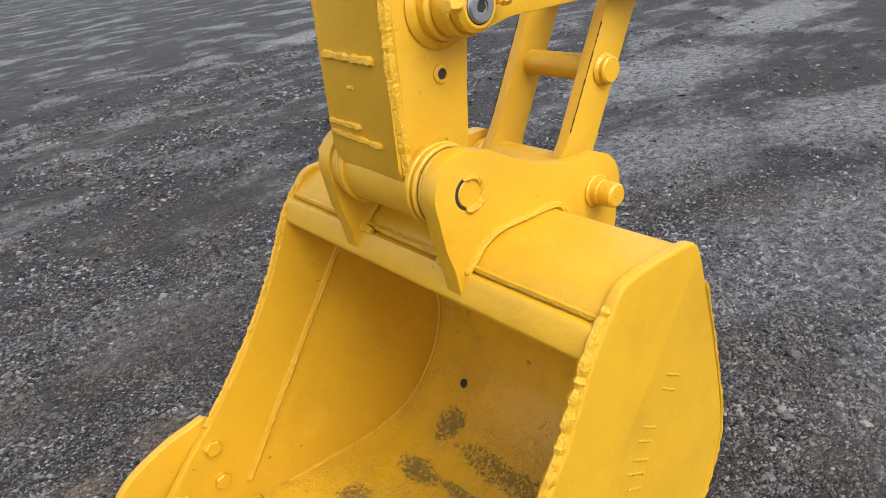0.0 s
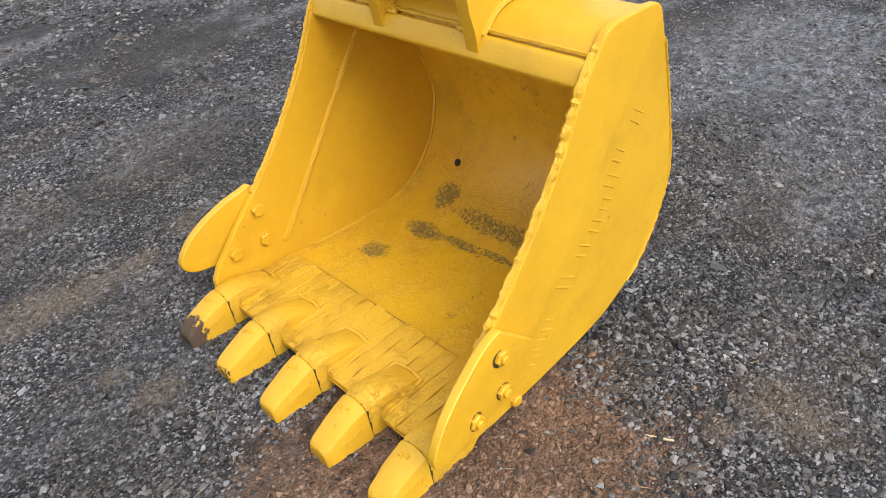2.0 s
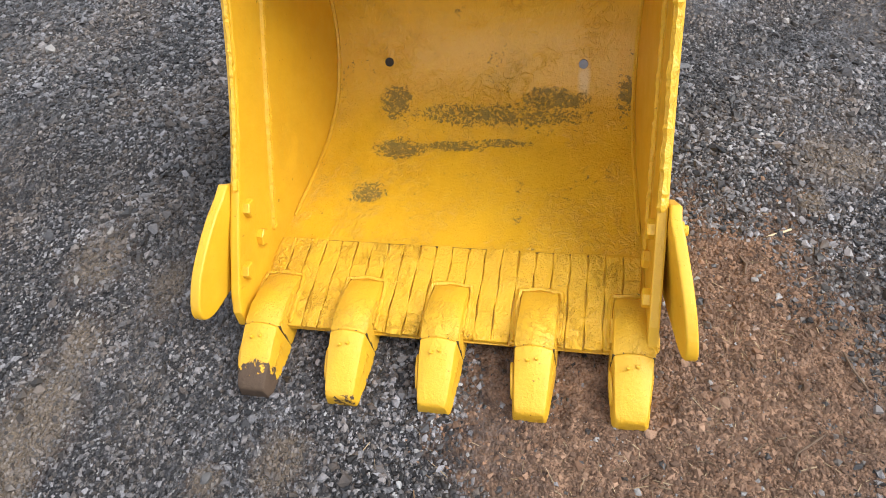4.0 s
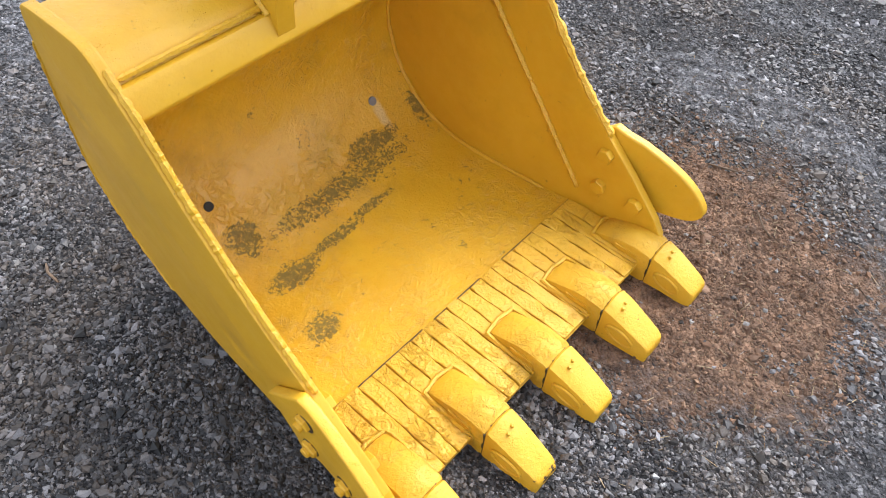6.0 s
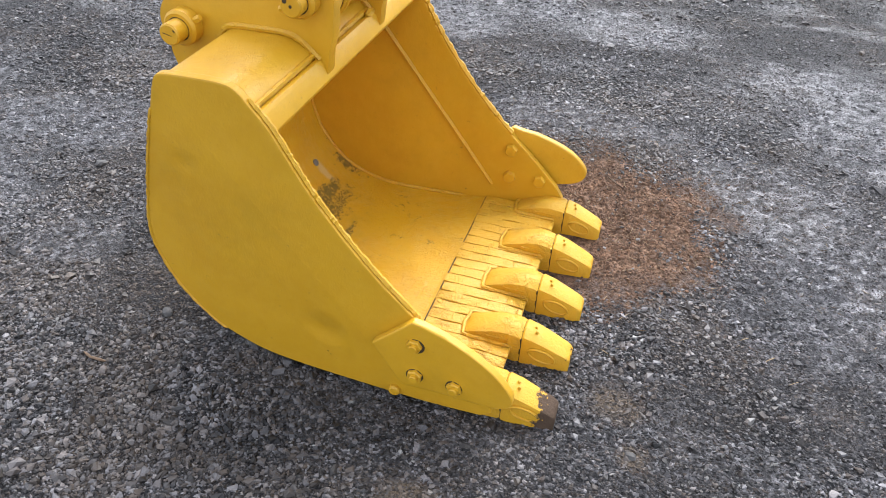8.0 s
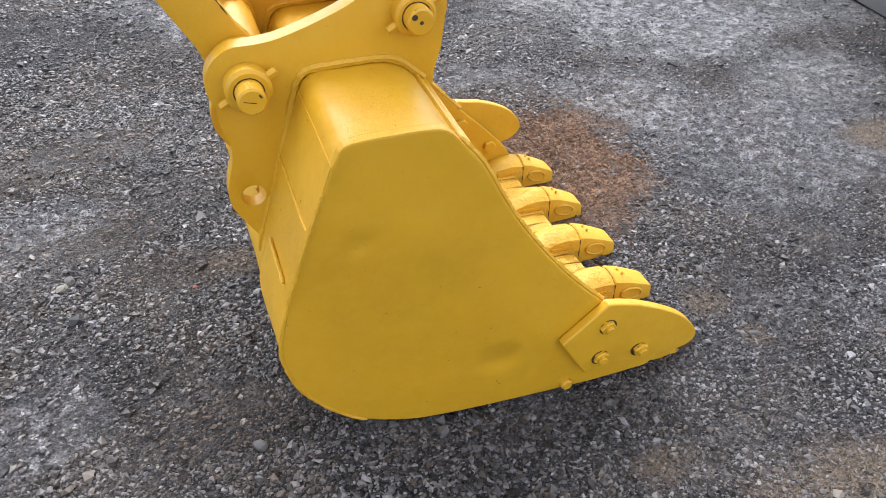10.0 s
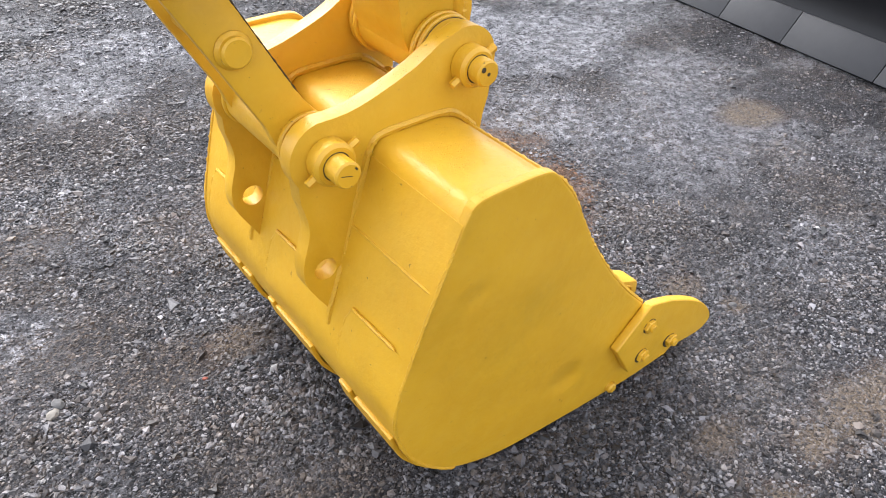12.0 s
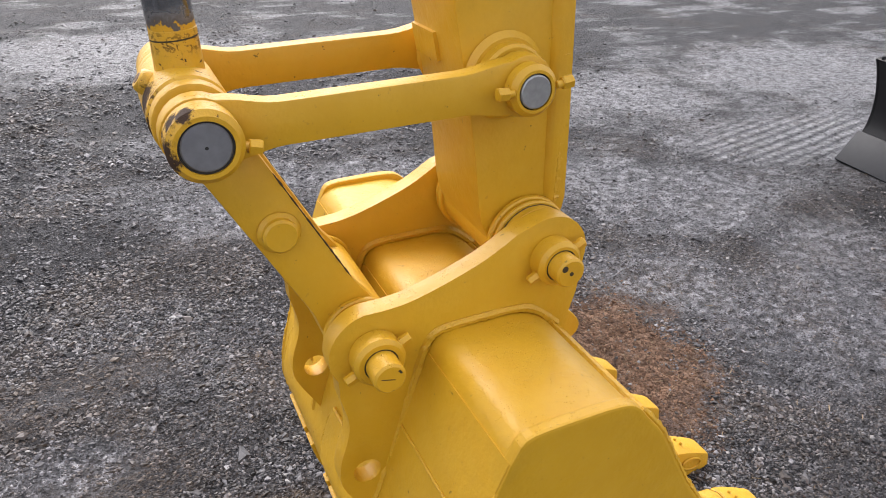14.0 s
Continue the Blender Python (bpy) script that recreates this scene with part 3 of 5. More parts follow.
def scatter(name, label, category, material, count, spread, size, flat, keep, seed, lift=0.25, long=1.0, coarse=False):
    """Many small stones, crumbs or stalks as one object of kind stuff."""
    rng = np.random.default_rng(seed)
    t = (1 + 5 ** 0.5) / 2
    ico = np.array([(-1, t, 0), (1, t, 0), (-1, -t, 0), (1, -t, 0), (0, -1, t), (0, 1, t), (0, -1, -t), (0, 1, -t), (t, 0, -1), (t, 0, 1), (-t, 0, -1), (-t, 0, 1)]) / 1.9
    tri = [[int(c, 16) for c in w] for w in "0b5 051 017 07a 0ab 159 5b4 ba2 a76 718 394 342 326 368 389 495 24b 62a 867 981".split()]
    tri = np.array(tri)
    if coarse:
        # angular chips
        ico = np.array([(1, 0, 0), (-1, 0, 0), (0, 1, 0), (0, -1, 0), (0, 0, 1), (0, 0, -1)]) * 1.15
        tri = np.array([(0, 2, 4), (2, 1, 4), (1, 3, 4), (3, 0, 4), (2, 0, 5), (1, 2, 5), (3, 1, 5), (0, 3, 5)])
    k = len(ico)
    x = rng.normal(spread[0], spread[1], count)
    y = rng.normal(spread[2], spread[3], count)
    ok = keep(x, y, rng)
    x, y = x[ok], y[ok]
    n = len(x)
    s = size[0] * np.exp(rng.normal(0, size[1], n))
    s = np.clip(s, size[0] * 0.4, size[2])
    shape = ico[None] * (1 + rng.uniform(-0.30, 0.30, (n, k, 1))) + rng.uniform(-0.28, 0.28, (n, k, 3))
    scale = np.stack([s * long * rng.uniform(0.8, 1.35, n), s * rng.uniform(0.7, 1.1, n), s * flat * rng.uniform(0.6, 1.2, n)], -1)
    shape = shape * scale[:, None]
    tilt = rng.normal(0, 0.35 if long < 2 else 0.06, n)
    c, si = np.cos(tilt)[:, None], np.sin(tilt)[:, None]
    sx, sz = shape[..., 0] * c - shape[..., 2] * si, shape[..., 0] * si + shape[..., 2] * c
    yaw = rng.uniform(0, 2 * np.pi, n)
    c, si = np.cos(yaw)[:, None], np.sin(yaw)[:, None]
    px, py = sx * c - shape[..., 1] * si, sx * si + shape[..., 1] * c
    pz = sz + (ground_z(x, y) + s * flat * lift)[:, None]
    co = np.stack([px + x[:, None], py + y[:, None], pz], -1).reshape(-1, 3)
    faces = (tri[None] + (np.arange(n) * k)[:, None, None]).reshape(-1, 3)
    me = bpy.data.meshes.new(name)
    me.vertices.add(len(co))
    me.vertices.foreach_set("co", co.ravel())
    me.loops.add(faces.size)
    me.loops.foreach_set("vertex_index", faces.ravel())
    me.polygons.add(len(faces))
    me.polygons.foreach_set("loop_start", np.arange(0, faces.size, 3))
    me.update(calc_edges=True)
    me.shade_flat()
    me.materials.append(material)
    return tagged(new(name, me), label, category, kind="stuff")


def soil_at(x, y):
    d = np.sqrt(((x - 1.33) / 0.58) ** 2 + ((y - 0.57) / 0.50) ** 2) + (field(x, y, 7, 8) - 0.5) * 0.6
    return d + (lattice(np.floor(x * 900), np.floor(y * 900), 6) - 0.5) * 0.5 < 0.95


def gravel_keep(x, y, rng):
    # loose stone lies thick behind and beside the bucket and thins out over the packed fines before it
    p = 0.25 + 0.75 * np.clip((field(x, y, 1.3, 21) * 0.5 + field(x, y, 4.0, 22) * 0.5 - 0.38) * 4.5, 0, 1)
    for cx, cy, rx, ry in WET_SHEEN_SPOTS + EARTH_SPOTS:
        d = np.sqrt(((x - cx) / rx) ** 2 + ((y - cy) / ry) ** 2) + (field(x, y, 9, 23) - 0.5) * 0.8
        p = p * np.where(d < 0.9, 0.25, 1.0)
    p = p * np.clip(1.15 - 0.35 * (x - 0.5), 0.55, 1.0)
    p = np.where(soil_at(x, y), 0.008, p)
    under = (np.abs(y) < 0.46) & (x > 0.5) & (x < 1.28)
    return (rng.random(len(x)) < p) & ~under


def crumb_keep(x, y, rng):
    under = (np.abs(y) < 0.50) & (x > 0.4) & (x < 1.45)
    return soil_at(x, y) & ~under


def chips(name, label, count, spread, size, keep, seed):
    """Angular stone chips, each with a flat top facet and broken flanks, as one object of kind stuff."""
    rng = np.random.default_rng(seed)
    x, y = rng.normal(spread[0], spread[1], count), rng.normal(spread[2], spread[3], count)
    ok = keep(x, y, rng)
    x, y = x[ok], y[ok]
    n = len(x)
    s = np.clip(size[0] * np.exp(rng.normal(0, size[1], n)), size[0] * 0.45, size[2])
    long = rng.uniform(1.0, 1.7, (n, 1))
    low_a = (np.arange(4)[None] + rng.uniform(-0.3, 0.3, (n, 4))) * (2 * np.pi / 4)
    top_a = (np.arange(3)[None] + rng.uniform(-0.3, 0.3, (n, 3))) * (2 * np.pi / 3) + 0.3
    low_r, top_r = rng.uniform(0.85, 1.25, (n, 4)), rng.uniform(0.55, 0.95, (n, 3))
    thick = rng.uniform(0.22, 0.62, (n, 1))
    top = np.stack([np.cos(top_a) * top_r * long, np.sin(top_a) * top_r, thick + rng.uniform(-0.15, 0.15, (n, 3))], -1)
    low = np.stack([np.cos(low_a) * low_r * long, np.sin(low_a) * low_r, np.zeros((n, 4)) - 0.2], -1)
    p = np.concatenate([top, low], 1) * s[:, None, None]
    for axis in (0, 1):
        t = rng.normal(0, 0.20, n)[:, None]
        a, c = p[..., axis].copy(), p[..., 2].copy()
        p[..., axis], p[..., 2] = a * np.cos(t) - c * np.sin(t), a * np.sin(t) + c * np.cos(t)
    w = rng.uniform(0, 2 * np.pi, n)[:, None]
    a, c = p[..., 0].copy(), p[..., 1].copy()
    p[..., 0], p[..., 1] = a * np.cos(w) - c * np.sin(w) + x[:, None], a * np.sin(w) + c * np.cos(w) + y[:, None]
    p[..., 2] += (ground_z(x, y) + s * rng.uniform(0.0, 0.35, n))[:, None]
    tri = [(0, 1, 2), (0, 3, 4), (0, 4, 1), (1, 4, 5), (1, 5, 2), (2, 5, 6), (2, 6, 0), (0, 6, 3)]
    faces = (np.array(tri)[None] + (np.arange(n) * 7)[:, None, None]).reshape(-1, 3)
    me = bpy.data.meshes.new(name)
    me.vertices.add(n * 7)
    me.vertices.foreach_set("co", p.reshape(-1))
    me.loops.add(faces.size)
    me.loops.foreach_set("vertex_index", faces.ravel())
    me.polygons.add(len(faces))
    me.polygons.foreach_set("loop_start", np.arange(0, faces.size, 3))
    me.update(calc_edges=True)
    me.shade_flat()
    me.materials.append(M_STONE)
    return tagged(new(name, me), label, "gravel", kind="stuff")


def pebbles(name, label, count, spread, size, keep, seed):
    """Fine broken stone, each bit a low four-sided tip on an uneven foot, as one object of kind stuff."""
    rng = np.random.default_rng(seed)
    x, y = rng.normal(spread[0], spread[1], count), rng.normal(spread[2], spread[3], count)
    ok = keep(x, y, rng)
    x, y = x[ok], y[ok]
    n = len(x)
    s = np.clip(size[0] * np.exp(rng.normal(0, size[1], n)), size[0] * 0.5, size[2])
    turn = (np.arange(4)[None] + rng.uniform(-0.35, 0.35, (n, 4))) * (np.pi / 2) + rng.uniform(0, 6.28, (n, 1))
    out = rng.uniform(0.75, 1.35, (n, 4)) * s[:, None]
    long = rng.uniform(1.0, 1.5, (n, 1))
    px = np.concatenate([np.cos(turn) * out * long, rng.uniform(-0.45, 0.45, (n, 1)) * s[:, None]], 1) + x[:, None]
    py = np.concatenate([np.sin(turn) * out, rng.uniform(-0.45, 0.45, (n, 1)) * s[:, None]], 1) + y[:, None]
    pz = np.concatenate([rng.uniform(-0.30, 0.15, (n, 4)) * s[:, None], rng.uniform(0.35, 1.0, (n, 1)) * s[:, None]], 1) + ground_z(x, y)[:, None]
    co = np.stack([px, py, pz], -1)
    tri = np.array([(0, 1, 4), (1, 2, 4), (2, 3, 4), (3, 0, 4)])
    faces = (tri[None] + (np.arange(n) * 5)[:, None, None]).reshape(-1, 3)
    me = bpy.data.meshes.new(name)
    me.vertices.add(n * 5)
    me.vertices.foreach_set("co", co.reshape(-1))
    me.loops.add(faces.size)
    me.loops.foreach_set("vertex_index", faces.ravel())
    me.polygons.add(len(faces))
    me.polygons.foreach_set("loop_start", np.arange(0, faces.size, 3))
    me.update(calc_edges=True)
    me.shade_flat()
    me.materials.append(M_STONE)
    return tagged(new(name, me), label, "gravel", kind="stuff")


def fines_keep(x, y, rng):
    p = np.full(len(x), 1.0)
    for cx, cy, rx, ry in WET_SHEEN_SPOTS + EARTH_SPOTS:
        d = np.sqrt(((x - cx) / rx) ** 2 + ((y - cy) / ry) ** 2) + (field(x, y, 9, 23) - 0.5) * 0.8
        p = p * np.where(d < 0.9, 0.45, 1.0)
    p = np.where(soil_at(x, y), 0.015, p)
    under = (np.abs(y) < 0.46) & (x > 0.5) & (x < 1.28)
    return (rng.random(len(x)) < p) & ~under


chips("gravel", "loose crushed grey stone strewn over the yard", 190000, (0.50, 1.45, 0.15, 1.60), (0.0050, 0.36, 0.013), gravel_keep, 11)
chips("far_gravel", "coarser grey stone scattered across the wide yard", 76000, (1.2, 2.7, 0.2, 3.0), (0.0056, 0.40, 0.015), gravel_keep, 15)
chips("yard_stones", "grey stones strewn over the far ruts", 26000, (-0.9, 2.2, -4.6, 2.0), (0.0105, 0.32, 0.026), gravel_keep, 16)
chips("back_stones", "dark wet stones strewn over the packed yard", 24000, (0.7, 1.7, 4.3, 1.5), (0.0088, 0.34, 0.022), gravel_keep, 18)
pebbles("fine_gravel", "fine wet stone chippings packed between the gravel", 385000, (0.95, 1.35, 0.0, 1.50), (0.0036, 0.34, 0.008), fines_keep, 14)
scatter("soil_crumbs", "loose brown soil crumbs on the earth patch", "soil", M_CRUMB, 34000, (1.35, 0.36, 0.6, 0.30), (0.0020, 0.60, 0.0085), 0.7, crumb_keep, 12, 0.25, 1.0, True)
scatter("soil_clods", "brown lumps of damp soil on the earth patch", "soil", M_CRUMB, 1800, (1.38, 0.36, 0.62, 0.30), (0.0040, 0.45, 0.014), 0.65, crumb_keep, 17, 0.2)
scatter("straw_litter", "thin dry straw bits on the soil", "straw", M_STRAW, 2200, (1.40, 0.40, 0.65, 0.36), (0.0008, 0.35, 0.0016), 0.8, lambda x, y, r: ~((np.abs(y) < 0.55) & (x < 1.5)), 13, 1.0, 16)


def loose_stone(name, label, x, y, size, seed, material=None):
    rnd = random.Random(seed)
    bm = bmesh.new()
    bmesh.ops.create_icosphere(bm, subdivisions=2, radius=1)
    for v in bm.verts:
        v.co *= 1 + 0.28 * noise.noise(v.co * 1.3 + Vector((seed, 0, 0))) + rnd.uniform(-0.06, 0.06)
        v.co = Vector((v.co.x * size[0], v.co.y * size[1], v.co.z * size[2]))
    ob = new(name, finish(bm, name, material or M_ROCK, 25))
    ob.matrix_world = pose(x, y, float(ground_z(x, y)) + size[2] * 0.55, 0, 0, rnd.uniform(0, 180))
    return tagged(ob, label, "stone")


for i, (x, y, a, b, c) in enumerate([(-0.213, 0.368, 0.022, 0.015, 0.011), (-0.508, 0.241, 0.026, 0.020, 0.014), 
                                     (1.422, -1.908, 0.02, 0.015, 0.012), (1.694, -0.479, 0.016, 0.012, 0.008), (0.249, -0.418, 0.02, 0.016, 0.011)]):
    loose_stone("stone", "loose grey stone lying on the gravel", x, y, (a, b, c), 40 + i)
loose_stone("stone", "pale flat stone lying on the gravel", -0.232, 0.342, (0.022, 0.016, 0.008), 61, M_PALE)
loose_stone("stone", "small reddish stone lying on the gravel", 0.151, 0.226, (0.008, 0.006, 0.004), 62, M_REDDISH)

straw_bm = bmesh.new()
rod(straw_bm, (0.901, 0.790, 0.006), (0.871, 0.857, 0.010), 0.0040, 8, 0.003, 0.0008)
tagged(new("straw_stalk", finish(straw_bm, "straw_stalk", M_STALK)), "pale dry straw stalk lying on soil", "straw")


def twig(label, points, r, material, seed):
    """A thin crooked stick that lies on the ground."""
    bm = bmesh.new()
    bead(bm, [(x, y, float(ground_z(x, y)) + r + lift) for x, y, lift in points], r, 0.25, 0.008, 1.0, seed)
    tagged(new("twig", finish(bm, "twig", material)), label, "twig")


M_TWIG = steel("dead_twig", (0.11, 0.070, 0.042), 0.85, 0.0)
twig("short tan twig lying on the gravel", [(0.115, -0.640, 0.002), (0.150, -0.652, 0.004), (0.198, -0.650, 0.002)], 0.0042, M_TIMBER, 201)
twig("thin brown twig lying on the soil", [(1.235, 0.925, 0.004), (1.275, 0.935, 0.008), (1.325, 0.965, 0.004)], 0.0030, M_TWIG, 202)
twig("thin brown twig lying on the soil", [(1.44, 0.86, 0.004), (1.49, 0.80, 0.007), (1.52, 0.79, 0.004)], 0.0024, M_TWIG, 203)
twig("short brown twig lying on the soil", [(0.97, 0.72, 0.004), (1.00, 0.735, 0.006), (1.03, 0.73, 0.004)], 0.0030, M_TWIG, 204)

# ---------------------------------------------------------------- the bucket
CREASE = Vector((0.485, 0.86)), Vector((-0.796, -0.605))


def half_width(x, z):
    """Half the bucket's outer width: behind the crease the side plates draw in."""
    back = (Vector((x, z)) - CREASE[0]).dot(CREASE[1])
    return 0.51 - 0.075 * max(0.0, back)


FRONT = curve([(0.481, 0.881), (0.503, 0.895), (0.58, 0.899), (0.655, 0.898), (0.690, 0.885), (0.719, 0.851), (0.757, 0.803), (0.80, 0.725), (0.84, 0.655),
               (0.89, 0.582), (0.95, 0.502), (1.025, 0.415), (1.11, 0.330)], 3)
BACK = curve([(1.10, 0.036), (0.95, 0.031), (0.82, 0.029), (0.70, 0.031), (0.61, 0.043), (0.51, 0.081), (0.44, 0.136), (0.378, 0.218), (0.345, 0.300),
              (0.332, 0.370), (0.337, 0.435), (0.365, 0.540), (0.41, 0.685), (0.441, 0.775), (0.467, 0.850)], 4)
SIDE = FRONT + [(1.20, 0.245), (1.29, 0.150), (1.315, 0.11), (1.32, 0.06), (1.29, 0.040), (1.20, 0.037)] + BACK

bucket = thing("excavator_bucket", "yellow-painted steel digging bucket with five teeth, resting on the gravel", "excavator bucket")


def side_plate(s):
    bm = bmesh.new()
    f = bm.faces.new([bm.verts.new((x, 0, z)) for x, z in SIDE])
    n = Vector((CREASE[1].x, 0, CREASE[1].y))
    bmesh.ops.bisect_plane(bm, geom=bm.verts[:] + bm.edges[:] + bm.faces[:], plane_co=(CREASE[0].x, 0, CREASE[0].y), plane_no=n, dist=1e-5)
    outer = bm.verts[:]
    ex = bmesh.ops.extrude_face_region(bm, geom=bm.faces[:])
    inner = [g for g in ex["geom"] if isinstance(g, bmesh.types.BMVert)]
    for v in outer:
        v.co.y = s * half_width(v.co.x, v.co.z)
    for v in inner:
        v.co.y = s * (half_width(v.co.x, v.co.z) - 0.024)
    bmesh.ops.recalc_face_normals(bm, faces=bm.faces)
    soften(bm, 0.005, 45)
    return part("side_plate", bm, M_PAINT, bucket, angle=3)


def cutter_outline():
    return [(0.994, 0.243), (1.106, 0.350), *curve([(1.19, 0.330), (1.265, 0.298), (1.325, 0.261), (1.366, 0.217), (1.380, 0.185), (1.370, 0.159), (1.335, 0.140), (1.25, 0.130)], 4),
            (1.15, 0.120), (1.075, 0.114)]


FLARE = {-1: 0.11, 1: 0.19}


def flare(bm, s):
    """Bends the front of a side cutter outwards."""
    bmesh.ops.bisect_plane(bm, geom=bm.verts[:] + bm.edges[:] + bm.faces[:], plane_co=(1.14, 0, 0), plane_no=(1, 0, 0), dist=1e-5)
    for v in bm.verts:
        v.co.y += s * FLARE[s] * max(0.0, v.co.x - 1.14)
    return bm


BOLTS = [(1.113, 0.275), (1.114, 0.165), (1.225, 0.168)]


def hex_head(bm, x, z, y, s, r, depth, turn=0.0):
    """A hexagon head that stands out from y towards the side s."""
    rows = []
    for rr, d in ((r, 0.0), (r, depth - 0.003), (r - 0.003, depth)):
        rows.append([bm.verts.new((x + rr * math.cos(turn + k * math.pi / 3), y + s * d, z + rr * math.sin(turn + k * math.pi / 3))) for k in range(6)])
    for p, q in zip(rows, rows[1:]):
        for k in range(6):
            bm.faces.new((p[k], p[(k + 1) % 6], q[(k + 1) % 6], q[k]))
    bm.faces.new(rows[0][::-1])
    bm.faces.new(rows[-1])
    return bm


for s in (-1, 1):
    plate = side_plate(s)
    # rough weld along the front edge
    bm = bmesh.new()
    edge = [(x + 0.002, s * (half_width(x, z) - 0.014), z) for x, z in FRONT[14:]]
    bead(bm, edge, 0.0105 if s > 0 else 0.0080, 0.34 if s > 0 else 0.22, 0.0080 if s > 0 else 0.0060, 1.0, 5 + s)
    part("edge_weld", bm, M_LUMPY, plate)
    # weld where the two halves of the plate meet, seen inside
    bm = bmesh.new()
    bead(bm, [(x, s * (half_width(x, z) - 0.026), z) for x, z in ((0.60, 0.709), (0.75, 0.511), (0.90, 0.314), (1.05, 0.116))], 0.0092, 0.2, 0.008, 1.0, 9 + s)
    part("seam_weld", bm, M_LUMPY, plate)
    # the same seam outside, ground nearly flush
    bm = bmesh.new()
    bead(bm, [(x, s * (half_width(x, z) - 0.0022), z) for x, z in ((0.50, 0.842), (0.65, 0.645), (0.80, 0.447), (0.95, 0.250), (1.02, 0.157))], 0.0021 if s < 0 else 0.0025, 0.06, 0.012, 1.0, 19 + s)
    part("flush_weld", bm, M_PAINT, plate)
    # lumpy weld round the heel, between plate and shell
    bm = bmesh.new()
    bead(bm, [(x, s * (half_width(x, z) - 0.001), z) for x, z in BACK[20:-3]], 0.0050, 0.30, 0.009, 1.0, 29 + s)
    part("heel_weld", bm, M_LUMPY, plate)
    cutter = part("side_cutter", flare(slab(cutter_outline(), s * 0.511, s * 0.537, 0.006, 3), s), M_PAINT, bucket)
    for i, (x, z) in enumerate(BOLTS):
        bm = bmesh.new()
        o = 0.537 + FLARE[s] * max(0.0, x - 1.14)
        hex_head(bm, x, z, s * (o - 0.002), s, 0.0215, 0.014, 0.4 * i)
        drum(bm, x, z, min(s * (o + 0.008), s * (o + 0.021)), max(s * (o + 0.008), s * (o + 0.021)), 0.0120, 14, 0.002)
        part("nut", bm, M_PAINT, cutter)
        # a thin dark disc, set off centre, for the shade round each nut
        bm = bmesh.new()
        tilt = FLARE[s] * s if x > 1.14 else 0.0
        drum(bm, 0, 0, -0.0016, 0.0016, 0.0238, 20, 0.0006)
        bmesh.ops.transform(bm, matrix=pose(x + 0.003 * math.cos(2.0 * i), s * o + 0.0, z - 0.003, 0, 0, math.degrees(math.atan(tilt))), verts=bm.verts[:])
        part("nut_shade", bm, M_GAP, cutter)
        bm = bmesh.new()
        half = half_width(x, z) - 0.024
        hex_head(bm, x, z, s * half, -s, 0.023, 0.017, 0.3 + 0.5 * i)
        part("bolt_head", bm, M_PAINT, cutter)
    bm = bmesh.new()
    drum(bm, 1.045, 0.055, min(s * 0.50, s * 0.522), max(s * 0.50, s * 0.522), 0.017, 16, 0.005)
    part("weld_lump", bm, M_LUMPY, plate)


# the curved shell, from the lip round the back and up to the tube
def shell_ring(out, lift):
    line = [(1.04, 0.036)] + BACK[4:]
    ring = []
    for i, (x, z) in enumerate(line):
        a, b = line[max(i - 1, 0)], line[min(i + 1, len(line) - 1)]
        t = Vector((b[0] - a[0], b[1] - a[1])).normalized()
        ring.append((x - t.y * out, z + t.x * out + lift))
    return ring


def build_shell():
    bm = bmesh.new()
    rows = []
    cols = 24
    outer, inner = shell_ring(0.001, 0), shell_ring(-0.020, 0)
    for ring, inset in ((outer, 0.004), (inner, 0.020)):
        grid = []
        for x, z in ring:
            w = half_width(x, z) - inset
            grid.append([bm.verts.new((x, -w + 2 * w * j / cols, z)) for j in range(cols + 1)])
        rows.append(grid)
    for grid in rows:
        for p, q in zip(grid, grid[1:]):
            for j in range(cols):
                bm.faces.new((p[j], p[j + 1], q[j + 1], q[j]))
    a, b = rows
    inside = {v for row in b for v in row}
    for i in range(len(a) - 1):
        bm.faces.new((a[i][0], a[i + 1][0], b[i + 1][0], b[i][0]))
        bm.faces.new((a[i][-1], b[i][-1], b[i + 1][-1], a[i + 1][-1]))
    for i in (0, -1):
        for j in range(cols):
            bm.faces.new((a[i][j], a[i][j + 1], b[i][j + 1], b[i][j]))
    for f in bm.faces:
        f.material_index = 1
    for p, q in zip(b, b[1:]):
        for j in range(cols):
            for f in q[j].link_faces:
                if all(v in inside for v in f.verts):
                    f.material_index = 0
    ob = part("shell", bm, M_SHELL, bucket, angle=50)
    ob.data.materials.append(M_PAINT)
    return ob


shell = build_shell()
for s in (-1, 1):
    bm = bmesh.new()
    bead(bm, [(x, s * (half_width(x, z) - 0.029), z) for x, z in shell_ring(-0.021, 0)[1:46]], 0.0065, 0.25, 0.012, 1.0, 3 + s)
    part("floor_weld", bm, M_LUMPY, shell)

# two drain holes as solid discs: one dark, one pale grey for daylight behind
for y in (-0.285, 0.300):
    way = Vector((0.86, 0, 0.50))
    bm = bmesh.new()
    c = Vector((0.4265, y, 0.181))
    rod(bm, c - way * 0.004, c + way * 0.004, 0.0135, 20, 0.0135, 0.001)
    part("drain_hole", bm, M_PIN if y > 0 else M_DARK, shell, "round drain hole")

